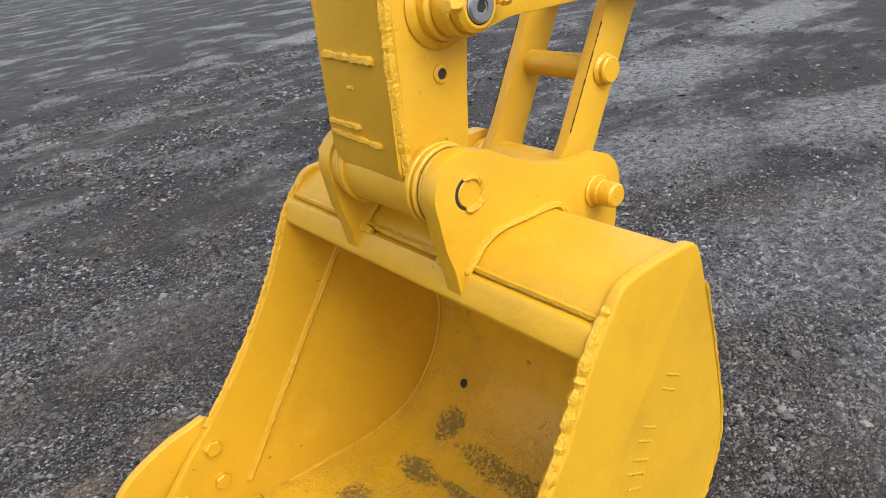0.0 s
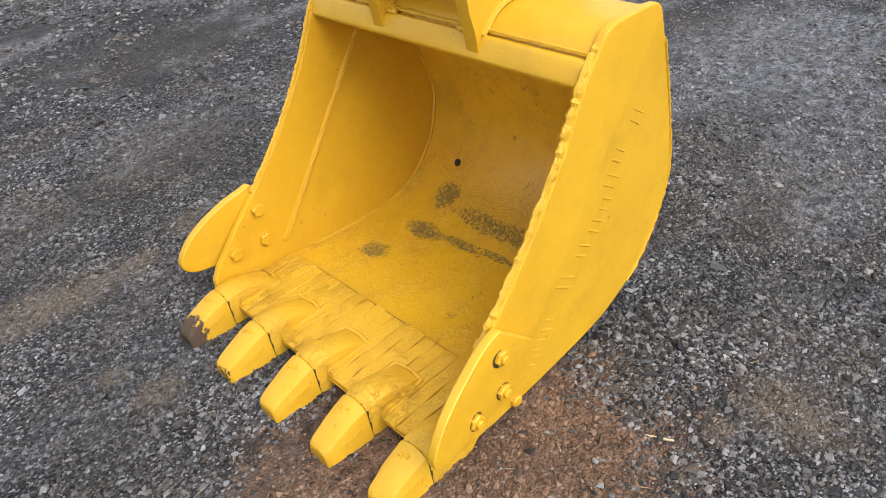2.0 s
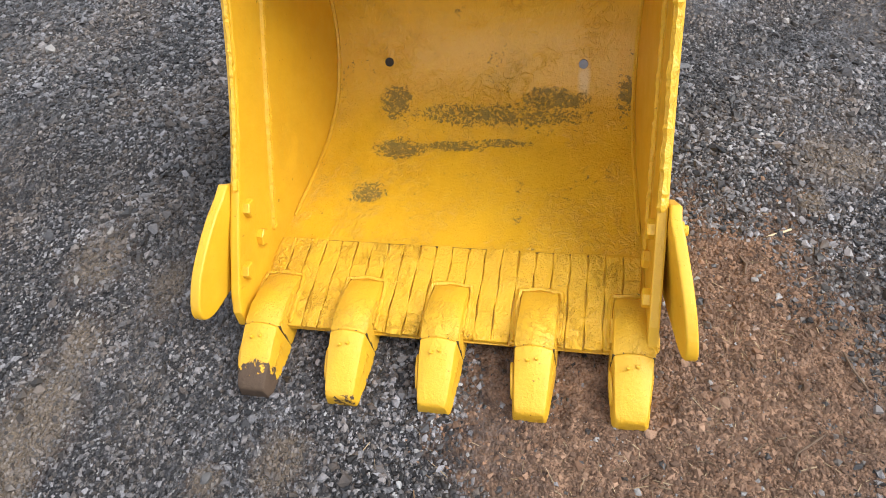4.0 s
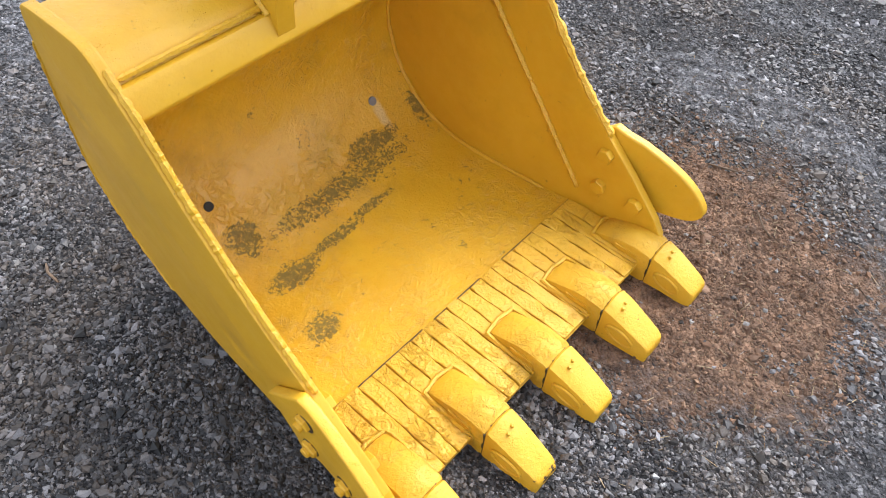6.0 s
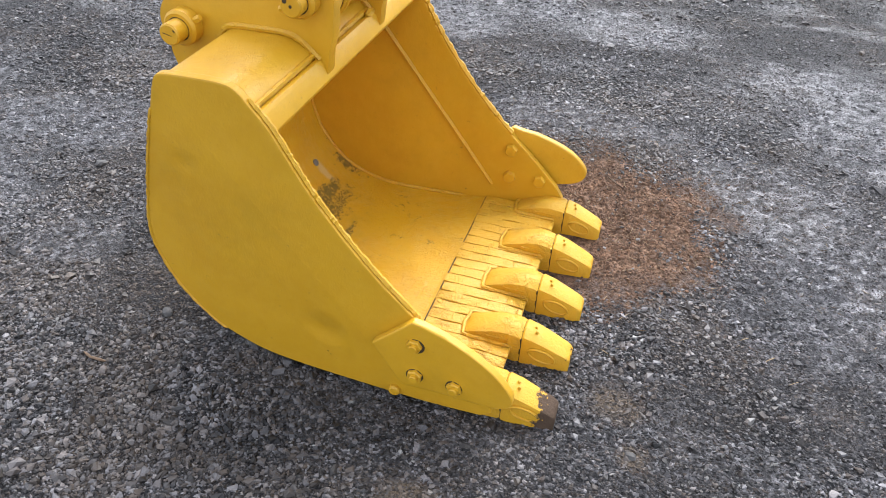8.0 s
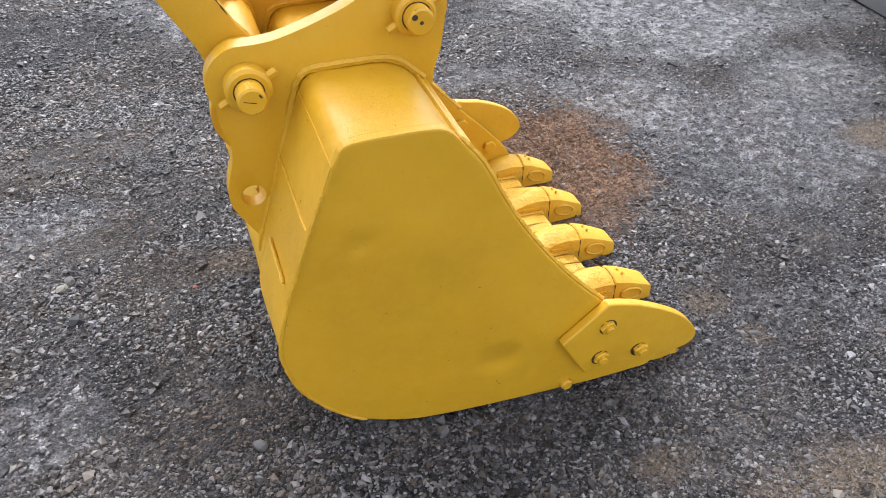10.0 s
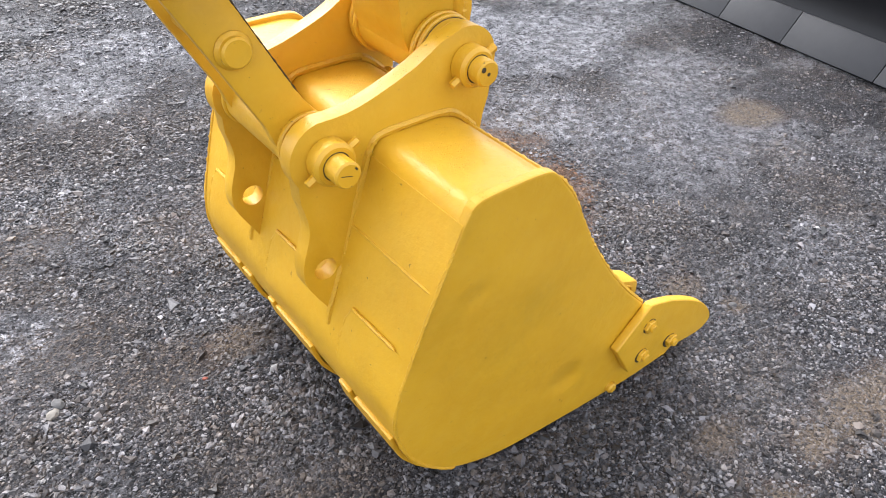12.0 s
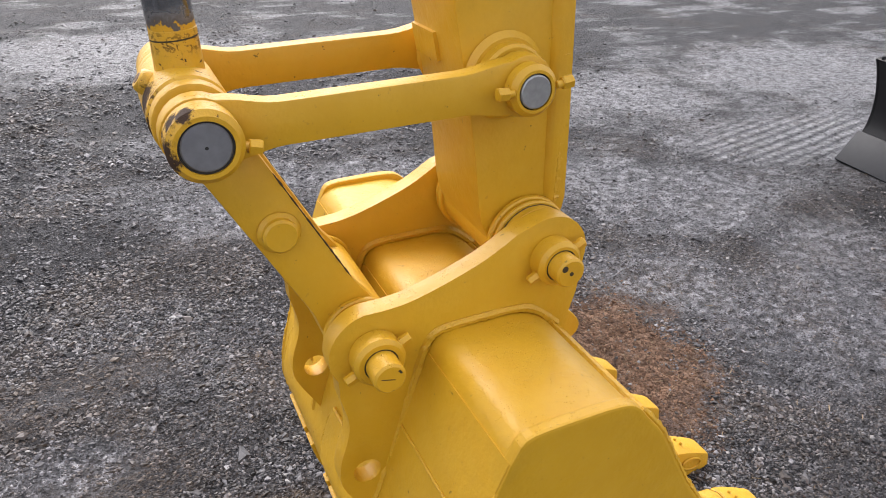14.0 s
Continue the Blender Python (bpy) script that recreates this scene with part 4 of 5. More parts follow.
# the tube along the top and the bar below it
TUBE = [*curve([(0.449, 0.79), (0.464, 0.838), (0.476, 0.865), (0.495, 0.881), (0.52, 0.886)], 4), *curve([(0.56, 0.886), (0.64, 0.886), (0.683, 0.873), (0.712, 0.852), (0.724, 0.832)], 4), (0.726, 0.79), (0.60, 0.735), (0.425, 0.705)]
tube = part("torque_tube", slab(TUBE, -0.500, 0.500, 0.0), M_PAINT, bucket, angle=25)
BAR = [(0.724, 0.836), (0.741, 0.838), (0.748, 0.828), (0.762, 0.786), (0.758, 0.777), (0.742, 0.775), (0.720, 0.790)]
part("lip_bar", slab(BAR, -0.497, 0.497, 0.003), M_PAINT, tube)
bm = bmesh.new()
bead(bm, [(0.722, -0.49, 0.845), (0.722, 0.49, 0.845)], 0.007, 0.2, 0.012, 1.0, 31)
part("bar_weld", bm, M_LUMPY, tube)
bm = bmesh.new()
bead(bm, [(0.4135, -0.48, 0.700), (0.4135, 0.48, 0.700)], 0.0035, 0.25, 0.012, 1.0, 32)
part("back_weld", bm, M_LUMPY, tube)

# wear plates on the heel, each a little proud of the shell
HEEL = [(0.345, 0.300), (0.372, 0.218), (0.434, 0.134), (0.505, 0.076), (0.61, 0.037)]
for y0, y1 in ((-0.455, -0.305), (-0.285, -0.235), (-0.105, 0.085), (0.10, 0.13), (0.235, 0.285), (0.305, 0.455)):
    bm = bmesh.new()
    pts = curve(HEEL, 4)
    rows = []
    for i, (x, z) in enumerate(pts):
        a, b = pts[max(i - 1, 0)], pts[min(i + 1, len(pts) - 1)]
        t = Vector((b[0] - a[0], b[1] - a[1])).normalized()
        n = Vector((t.y, -t.x))
        if n.x > 0:
            n = -n
        rows.append([bm.verts.new((x + n.x * d, y, z + n.y * d)) for y, d in ((y0, 0.0), (y0, 0.012), (y1, 0.012), (y1, 0.0))])
    for p, q in zip(rows, rows[1:]):
        for k in range(4):
            bm.faces.new((p[k], p[(k + 1) % 4], q[(k + 1) % 4], q[k]))
    bm.faces.new(rows[0])
    bm.faces.new(rows[-1][::-1])
    bmesh.ops.recalc_face_normals(bm, faces=bm.faces)
    soften(bm, 0.004, 45)
    part("heel_plate", bm, M_PAINT, shell)

# thin patches welded over the back, proud along one edge and dressed down flush below and at the far side
BACKLINE = shell_ring(0.001, 0)
for y0, y1, top in ((-0.470, -0.258, 0.566), (-0.146, 0.090, 0.563), (0.205, 0.440, 0.575)):
    bm = bmesh.new()
    pts = [p for p in BACKLINE if p[0] < 0.60 and 0.30 < p[1] < top]
    rows, edge = [], []
    for i, (x, z) in enumerate(pts):
        a, b = pts[max(i - 1, 0)], pts[min(i + 1, len(pts) - 1)]
        t = Vector((b[0] - a[0], b[1] - a[1])).normalized()
        n = Vector((-t.y, t.x))
        d1 = 0.0095 * min(1.0, max(0.0, (z - 0.33) / 0.06)) - 0.0006
        side = y1 - 0.10 * max(0.0, z - 0.42) - (0.012 if i == len(pts) - 1 else 0.0)
        rows.append([bm.verts.new((x + n.x * d, y, z + n.y * d)) for y, d in ((y0, -0.004), (y0, -0.0008), (side - 0.02, d1), (side, d1 - 0.0012), (side + 0.002, -0.004))])
        if z > 0.385:
            edge.append((x + n.x * 0.004, side, z + n.y * 0.004))
    for p, q in zip(rows, rows[1:]):
        for c in range(5):
            bm.faces.new((p[c], p[(c + 1) % 5], q[(c + 1) % 5], q[c]))
    bm.faces.new(rows[0])
    bm.faces.new(rows[-1][::-1])
    bmesh.ops.recalc_face_normals(bm, faces=bm.faces)
    patch = part("back_patch", bm, M_PAINT, shell)
    x, y, z = edge[-1]
    bm = bmesh.new()
    bead(bm, edge + [(x, y - 0.03, z + 0.002), (x + 0.001, y - 0.155, z + 0.004)], 0.0050, 0.25, 0.010, 1.0, 41)
    part("patch_weld", bm, M_LUMPY, patch)

# the lip with its hard-facing strips
lip = part("lip", slab([(1.025, 0.018), (1.025, 0.058), (1.10, 0.060), (1.300, 0.056), (1.310, 0.050), (1.306, 0.040), (1.26, 0.018)], -0.490, 0.490, 0.003), M_PAINT, bucket)
rnd = random.Random(4)
STRIPS = 22
for i in range(STRIPS):
    wide = 0.955 / STRIPS
    y0 = -0.4775 + i * wide + 0.0007
    y1 = y0 + wide - 0.0014
    bm = bmesh.new()
    top = []
    steps = 14
    pa, pb = rnd.uniform(0, 6), rnd.uniform(0, 6)
    for k in range(steps + 1):
        x = 1.038 + (1.310 - 1.038) * k / steps + (rnd.uniform(-0.003, 0.003) if k in (0, steps) else 0)
        wa = 0.0016 * math.sin(k * 1.1 + pa) + rnd.uniform(-0.0009, 0.0009)
        wb = 0.0016 * math.sin(k * 0.9 + pb) + rnd.uniform(-0.0009, 0.0009)
        h = 0.068 - 0.004 * max(0, (k - 10) / 4) + rnd.uniform(-0.0008, 0.0008)
        top.append([bm.verts.new(c) for c in ((x, y0 + wa, 0.052), (x, y0 + wa + 0.0003, h - 0.0018), (x, y0 + wa + 0.0022, h), (x, y1 + wb - 0.0022, h), (x, y1 + wb - 0.0003, h - 0.0018), (x, y1 + wb, 0.052))])
    for p, q in zip(top, top[1:]):
        for k in range(5):
            bm.faces.new((p[k], p[k + 1], q[k + 1], q[k]))
    bm.faces.new(top[0])
    bm.faces.new(top[-1][::-1])
    part("wear_strip", bm, M_STRIP, lip)
bm = bmesh.new()
block(bm, 1.0325, 1.0365, -0.48, 0.48, 0.05, 0.0595)
part("lip_seam", bm, M_GAP, lip)


# teeth: adapter on the lip, tooth pushed over its nose
def lofted(sections, width, top=1.0):
    """Rounded boxes (x, half width, low, high, crown) joined one after another; top: how far their sides draw in upwards."""
    bm = bmesh.new()
    rows = []
    for x, w, lo, hi, crown in sections:
        r = min(width, w * 0.4, (hi - lo) * 0.3)
        u = w * top
        pts = [(-w, lo + r), (-u, hi - r), (-u + r * 0.3, hi - r * 0.3), (-u + r, hi), (-u * 0.45, hi + crown * 0.8), (0, hi + crown), (u * 0.45, hi + crown * 0.8), (u - r, hi), (u - r * 0.3, hi - r * 0.3),
               (u, hi - r), (w, lo + r), (w - r, lo), (-w + r, lo)]
        rows.append([bm.verts.new((x, y, z)) for y, z in pts])
    n = len(rows[0])
    for p, q in zip(rows, rows[1:]):
        for k in range(n):
            bm.faces.new((p[k], p[(k + 1) % n], q[(k + 1) % n], q[k]))
    bm.faces.new(rows[0])
    bm.faces.new(rows[-1][::-1])
    return bm


bm = lofted([(1.158, 0.044, 0.050, 0.064, 0.0), (1.164, 0.047, 0.048, 0.071, 0.001), (1.176, 0.049, 0.03, 0.079, 0.003), (1.21, 0.050, 0.0, 0.091, 0.006), (1.25, 0.050, -0.002, 0.104, 0.008),
             (1.285, 0.051, -0.002, 0.110, 0.009), (1.328, 0.051, 0.0, 0.106, 0.011), (1.3365, 0.0495, 0.004, 0.101, 0.011)], 0.010, 0.93)
# a raised plain mark on each flank
for s in (-1, 1):
    block(bm, 1.235, 1.300, s * 0.0495 - 0.0022, s * 0.0495 + 0.0022, 0.070, 0.088)
adapter_mesh = finish(bm, "tooth_adapter", M_CAST, 40)


def tooth_mesh(material):
    bm = lofted([(1.338, 0.0490, 0.004, 0.102, 0.012), (1.343, 0.0510, 0.001, 0.105, 0.012), (1.38, 0.0490, -0.002, 0.095, 0.008), (1.43, 0.0455, -0.006, 0.074, 0.004),
                 (1.466, 0.0425, -0.008, 0.058, 0.001), (1.480, 0.0400, -0.007, 0.049, 0.0), (1.485, 0.0360, -0.002, 0.042, -0.001)], 0.006, 0.86)
    # plain raised bars in place of cast letters on one flank, an oval ring on the other
    for n in range(6):
        x = 1.362 + 0.0135 * n
        block(bm, x, x + 0.0085, 0.0420, 0.0494 - 0.085 * (x - 1.345), 0.040 - 0.20 * (x - 1.36), 0.062 - 0.28 * (x - 1.36))
    for s in (-1,):
        ring = [(1.402 + 0.040 * math.cos(a), s * (0.0458 - 0.0035 * math.cos(a)), 0.048 + 0.021 * math.sin(a) - 0.010 * math.cos(a)) for a in [k * math.pi / 10 for k in range(21)]]
        bead(bm, ring, 0.0035, 0.1, 0.008, 1.0, 2)
    for x, y in ((1.37, 0.008), (1.376, -0.012)):
        rod(bm, (x, y, 0.104), (x + 0.002, y, 0.113), 0.005, 10, 0.004, 0.001)
    return finish(bm, "tooth", material, 40)


TEETH = [tooth_mesh(m) for m in (M_TOOTH_BARE, M_TOOTH_WORN, M_TOOTH)]
for i, y in enumerate((-0.428, -0.206, 0.016, 0.238, 0.459)):
    adapter = share("tooth_adapter", adapter_mesh, bucket, pose(0, y, 0))
    # the wear differs from tooth to tooth
    worn = (0.99, 0.985, 0.965, 0.935, 0.905)[i]
    tooth = share("tooth", TEETH[min(i, 2)], adapter, Matrix.Translation((1.338 * (1 - worn), 0, 0)) @ Matrix.Diagonal((worn, 1, 1, 1)))
    if i == 0:
        tooth["label"] = "tooth with its tip worn to bare steel"
    bm = bmesh.new()
    bead(bm, [(1.305, -0.053, 0.068), (1.19, -0.053, 0.069), (1.162, -0.050, 0.069), (1.154, 0.0, 0.069), (1.162, 0.050, 0.069), (1.19, 0.053, 0.069), (1.305, 0.053, 0.068)], 0.0065, 0.22, 0.010, 1.0, 90 + i)
    part("adapter_weld", bm, M_STRIP, adapter)
    bm = bmesh.new()
    for w, hi in ((0.0485, 0.060), (0.0465, 0.098), (0.024, 0.1095)):
        block(bm, 1.3345, 1.3385, -w, w, 0.006, hi)
    part("joint_gap", bm, M_GAP, adapter)

# two ears that carry the pins
PIN_A, PIN_B = (0.711, 0.991), (0.367, 0.876)
EAR = (arc(*PIN_B, 0.080, 215, 100, 10) + curve([(0.385, 0.955), (0.43, 0.960), (0.49, 0.977), (0.577, 1.011), (0.640, 1.048)], 4) + arc(*PIN_A, 0.078, 108, -15, 12)
       + [(0.778, 0.90), (0.765, 0.855), (0.758, 0.800), (0.748, 0.800), (0.722, 0.845), (0.66, 0.80), (0.455, 0.745), (0.392, 0.60), (0.351, 0.47)]
       + curve([(0.356, 0.455), (0.345, 0.492), (0.315, 0.545), (0.295, 0.590), (0.296, 0.640), (0.313, 0.700), (0.315, 0.740), (0.303, 0.790)], 4))


def holed_slab(outline, y0, y1, c, r, seg=24):
    """A plate with a round hole right through it; its outline crosses the hole's height twice."""
    pts = []
    marks = []
    n = len(outline)
    for i, (x, z) in enumerate(outline):
        pts.append((x, z))
        x2, z2 = outline[(i + 1) % n]
        if (z - c[1]) * (z2 - c[1]) < 0:
            t = (c[1] - z) / (z2 - z)
            pts.append((x + (x2 - x) * t, c[1]))
            marks.append(len(pts) - 1)
    bm = bmesh.new()
    ring = [(c[0] + r * math.cos(2 * math.pi * k / seg), c[1] + r * math.sin(2 * math.pi * k / seg)) for k in range(seg)]
    side = []
    for y in (y0, y1):
        o = [bm.verts.new((x, y, z)) for x, z in pts]
        h = [bm.verts.new((x, y, z)) for x, z in ring]
        side.append((o, h))
        i, j = marks
        one, two = o[i:j + 1], o[j:] + o[:i + 1]
        for path in (one, two):
            first, last = path[0], path[-1]
            upper = sum(v.co.z for v in path) / len(path) > c[1]
            half = h[:seg // 2 + 1] if upper else (h[seg // 2:] + [h[0]])
            if (last.co.x > c[0]) != (half[0].co.x > c[0]):
                half = half[::-1]
            bm.faces.new(path + half)
    (o, h), (p, q) = side
    for a, b in ((o, p), (h, q)):
        m = len(a)
        for i in range(m):
            bm.faces.new((a[i], a[(i + 1) % m], b[(i + 1) % m], b[i]))
    bmesh.ops.recalc_face_normals(bm, faces=bm.faces)
    return soften(bm, 0.0035, 40)


def ear(y0, y1, s):
    bm = holed_slab(EAR, y0, y1, (0.346, 0.606), 0.027)
    ob = part("ear", bm, M_PAINT, bucket, angle=30)
    out = y1 if s > 0 else y0
    for (x, z), r in ((PIN_A, 0.044), (PIN_B, 0.047)) if s < 0 else ():
        bm = bmesh.new()
        drum(bm, x, z, min(out - s * 0.004, out + s * 0.040), max(out - s * 0.004, out + s * 0.040), r, 32, 0.007, 0.031)
        a = 0.5 if s < 0 else 2.2
        for k in (0, 1):
            ang = a + k * math.pi
            p = Vector((x, out + s * 0.022, z))
            d = Vector((math.cos(ang), 0, math.sin(ang)))
            rod(bm, p + d * (r - 0.006), p + d * (r + 0.020), 0.0095, 6, 0.0095, 0.002)
        part("pin_collar", bm, M_PAINT, ob)
        bm = bmesh.new()
        drum(bm, x, z, min(out + s * 0.034, out + s * 0.0395), max(out + s * 0.034, out + s * 0.0395), 0.0315, 28, 0.001)
        part("collar_gap", bm, M_DARK, ob)
    # weld round the tube
    for d, yy in ((0.004, out), (0.004, y0 if s > 0 else y1)):
        bm = bmesh.new()
        bead(bm, curve([(0.388, yy, 0.60), (0.425, yy, 0.73), (0.455, yy, 0.835), (0.468, yy, 0.868), (0.492, yy, 0.889), (0.56, yy, 0.894), (0.65, yy, 0.894), (0.69, yy, 0.880), (0.722, yy, 0.853), (0.742, yy, 0.835)], 5), 0.0085, 0.12, 0.008, 1.0, 77)
        part("ear_weld", bm, M_LUMPY, ob)
    bm = bmesh.new()
    bead(bm, [(0.386, out, 0.60), (0.352, out, 0.50), (0.340, out, 0.45)], 0.009, 0.15, 0.01, 1.0, 78)
    part("tail_weld", bm, M_LUMPY, ob)
    return ob


ear(-0.200, -0.160, -1)
ear(0.152, 0.192, 1)
for k, (y0, y1) in enumerate(((-0.157, -0.118), (0.105, 0.149))):
    bm = bmesh.new()
    bead(bm, [(0.738, y0, 0.842), (0.740, (y0 + y1) / 2, 0.846), (0.738, y1, 0.842)], 0.010, 0.2, 0.008, 1.0, 140 + k)
    part("foot_weld", bm, M_LUMPY, tube)
for (x, z), tip, far in ((PIN_A, 0.272, 0.203), (PIN_B, 0.283, 0.225)):
    bm = bmesh.new()
    drum(bm, x, z, -tip, far - 0.008, 0.0285, 32, 0.004)
    if (x, z) == PIN_B:
        drum(bm, x, z, 0.191, 0.199, 0.036, 28, 0.003)
        drum(bm, x, z, 0.198, 0.250, 0.027, 10, 0.005)
    pin = part("pin", bm, M_PAINT, bucket)
    if (x, z) == PIN_B:
        bm = bmesh.new()
        block(bm, -0.017, 0.008, -0.0005, 0.003, -0.0008, 0.0008, pose(x, -tip, z, 0, 14, 0))
        block(bm, 0.0185, 0.0225, -0.0005, 0.003, -0.004, 0.004, pose(x, -tip, z, 0, -35, 0))
        part("pin_slot", bm, M_GAP, pin)
    if (x, z) == PIN_A:
        for dx, dz, r in ((0.0, 0.0, 0.0042), (-0.014, 0.012, 0.0062)):
            bm = bmesh.new()
            drum(bm, x + dx, z + dz, -tip - 0.0006, -tip + 0.004, r, 14, 0.0003)
            part("pin_bore", bm, M_GAP, pin)
        bm = bmesh.new()
        drum(bm, x, z, 0.190, 0.1932, 0.0325, 28, 0.001)
        part("pin_gap", bm, M_DARK, pin)
        bm = bmesh.new()
        bead(bm, [(x + 0.031 * math.cos(a), 0.192, z + 0.031 * math.sin(a)) for a in [1.2 + 0.3 * n for n in range(14)]], 0.009, 0.15, 0.006, 1.0, 88)
        part("pin_weld", bm, M_LUMPY, pin)

# raised welded marks on one side plate, kept as plain bars
for i, (x, z, tall) in enumerate([(0.965, 0.128, 0.022), (0.940, 0.165, 0.022), (0.904, 0.206, 0.026), (0.835, 0.300, 0.042), (0.760, 0.352, 0.030), (0.709, 0.399, 0.030), (0.668, 0.442, 0.026), (0.648, 0.499, 0.034), (0.622, 0.559, 0.028), (0.548, 0.632, 0.030)]):
    bm = bmesh.new()
    e = Vector((0.83, 0, 0.55)) * tall
    d = Vector((-0.52, 0, 0.85)) * 0.014
    c = Vector((x, 0, z))
    for k in (-1, 1):
        ends = [c + e * u + d * k for u in (-1, -0.5, 0, 0.5, 1)]
        bead(bm, [(p.x, half_width(p.x, p.z) - 0.0002, p.z) for p in ends], 0.0028, 0.30, 0.006, 1.0, 50 + 2 * i + k)
    part("weld_bar", bm, M_LUMPY, bucket)

# ---------------------------------------------------------------- the arm
PIN_C, PIN_D = (0.651, 1.304), (0.139, 1.290)
arm = thing("excavator_stick", "yellow-painted steel box arm that carries the bucket on its pin", "excavator arm")


def arm_outline(grow=0.0):
    return ([(0.335, 2.70), (0.461, 1.98), (0.556, 1.43), (0.580, 1.30), (0.604, 1.16), (0.615, 1.06), (0.622, 1.025), (0.640, 0.985)]
            + arc(*PIN_A, 0.074, 205, 330, 9) + [(0.778, 1.00), (0.782, 1.05), (0.776, 1.21), (0.764, 1.43), (0.735, 1.98), (0.69, 2.70)])


part("arm_body", slab(arm_outline(), -0.098, 0.098, 0.005, 2), M_PAINT, arm, angle=25)
bm = bmesh.new()
drum(bm, *PIN_A, -0.158, 0.150, 0.074, 40, 0.006)
for s in (-1, 1):
    drum(bm, *PIN_A, min(s * 0.104, s * 0.118), max(s * 0.104, s * 0.118), 0.082, 40, 0.003)
    drum(bm, *PIN_A, min(s * 0.124, s * 0.134), max(s * 0.124, s * 0.134), 0.080, 40, 0.003)
part("pin_boss", bm, M_PAINT, arm)
for s in (-1, 1):
    bm = bmesh.new()
    drum(bm, *PIN_A, min(s * 0.1355, s * 0.1380), max(s * 0.1355, s * 0.1380), 0.0752, 36, 0.0008)
    part("boss_gap", bm, M_GAP, arm)
bm = bmesh.new()
drum(bm, *PIN_C, -0.137, 0.137, 0.060, 36, 0.005)
for s in (-1, 1):
    drum(bm, *PIN_C, min(s * 0.092, s * 0.112), max(s * 0.092, s * 0.112), 0.076, 36, 0.010)
part("pin_boss", bm, M_PAINT, arm)
# flange strip and corner welds along the front
def front_x(z):
    return 0.768 + 0.025 * min(1.0, max(0.0, (z - 0.985) / 0.06)) - 0.050 * max(0.0, z - 1.07)


def front_plate():
    """A tongue of plate down the arm's front, rounded at its lower end."""
    edge = [(-0.112, 2.70), (-0.112, 2.0), (-0.112, 1.43), (-0.112, 1.20), (-0.110, 1.06), *[(-0.068 + 0.042 * math.cos(a), 1.035 + 0.045 * math.sin(a)) for a in [math.pi + k * math.pi / 12 for k in range(7)]],
            *[(0.050 + 0.050 * math.cos(a), 1.040 + 0.050 * math.sin(a)) for a in [1.5 * math.pi + k * math.pi / 12 for k in range(7)]], (0.104, 1.20), (0.104, 1.43), (0.104, 2.0), (0.104, 2.70)]
    bm = bmesh.new()
    a = [bm.verts.new((front_x(z), y, z)) for y, z in edge]
    b = [bm.verts.new((front_x(z) - 0.022, y, z)) for y, z in edge]
    n = len(edge)
    for ring in (a, b[::-1]):
        bm.faces.new(ring)
    for i in range(n):
        bm.faces.new((a[i], b[i], b[(i + 1) % n], a[(i + 1) % n]))
    bmesh.ops.triangulate(bm, faces=[f for f in bm.faces if len(f.verts) > 4])
    return bm


part("front_plate", front_plate(), M_PAINT, arm)
for s in (-1, 1):
    bm = bmesh.new()
    bead(bm, [(0.760, s * 0.101, 0.990), (0.772, s * 0.101, 1.03), (0.776, s * 0.101, 1.21), (0.763, s * 0.101, 1.43), (0.734, s * 0.101, 1.98), (0.69, s * 0.101, 2.69)], 0.0115, 0.13, 0.006, 1.0, 13 + s)
    part("corner_weld", bm, M_LUMPY, arm)
for (y0, z0), (y1, z1) in (((-0.105, 1.237), (0.066, 1.232)), ((-0.108, 1.110), (0.0, 1.107)), ((-0.105, 1.090), (0.062, 1.080)), ((-0.03, 1.180), (-0.01, 1.180))):
    bm = bmesh.new()
    x = 0.793 - 0.055 * ((z0 + z1) / 2 - 1.06)
    bead(bm, [(x, y0, z0), (x, y1, z1)], 0.009 if z0 > 1.2 else 0.006, 0.3, 0.008, 1.0, int(z0 * 100))
    part("weld_bar", bm, M_LUMPY, arm)
bm = bmesh.new()
drum(bm, 0.665, 1.187, 0.096, 0.103, 0.018, 22, 0.002, 0.0105)
port = part("grease_port", bm, M_PAINT, arm)
bm = bmesh.new()
drum(bm, 0.665, 1.187, 0.095, 0.0995, 0.0108, 18, 0.001)
part("port_bore", bm, M_DARK, port)
bm = bmesh.new()
block(bm, -0.006, 0.003, -0.002, 0.094, -0.026, 0.026, pose(0.5725, 0, 1.338, 0, -10.5, 0))
part("pad_plate", soften(bm, 0.002, 40), M_PAINT, arm)
bm = bmesh.new()
drum(bm, *PIN_C, -0.209, 0.209, 0.0275, 32, 0.002)
pin = part("pin", bm, M_BRIGHT, arm, "scratched bare steel pin end")
bm = bmesh.new()
drum(bm, *PIN_C, 0.2085, 0.2135, 0.0265, 28, 0.002, 0.0125)
part("washer", bm, M_PIN, pin, "grey steel washer")
bm = bmesh.new()
hex_head(bm, *PIN_C, 0.2088, 1, 0.0125, 0.002, 0.3)
part("socket", bm, M_DARK, pin)


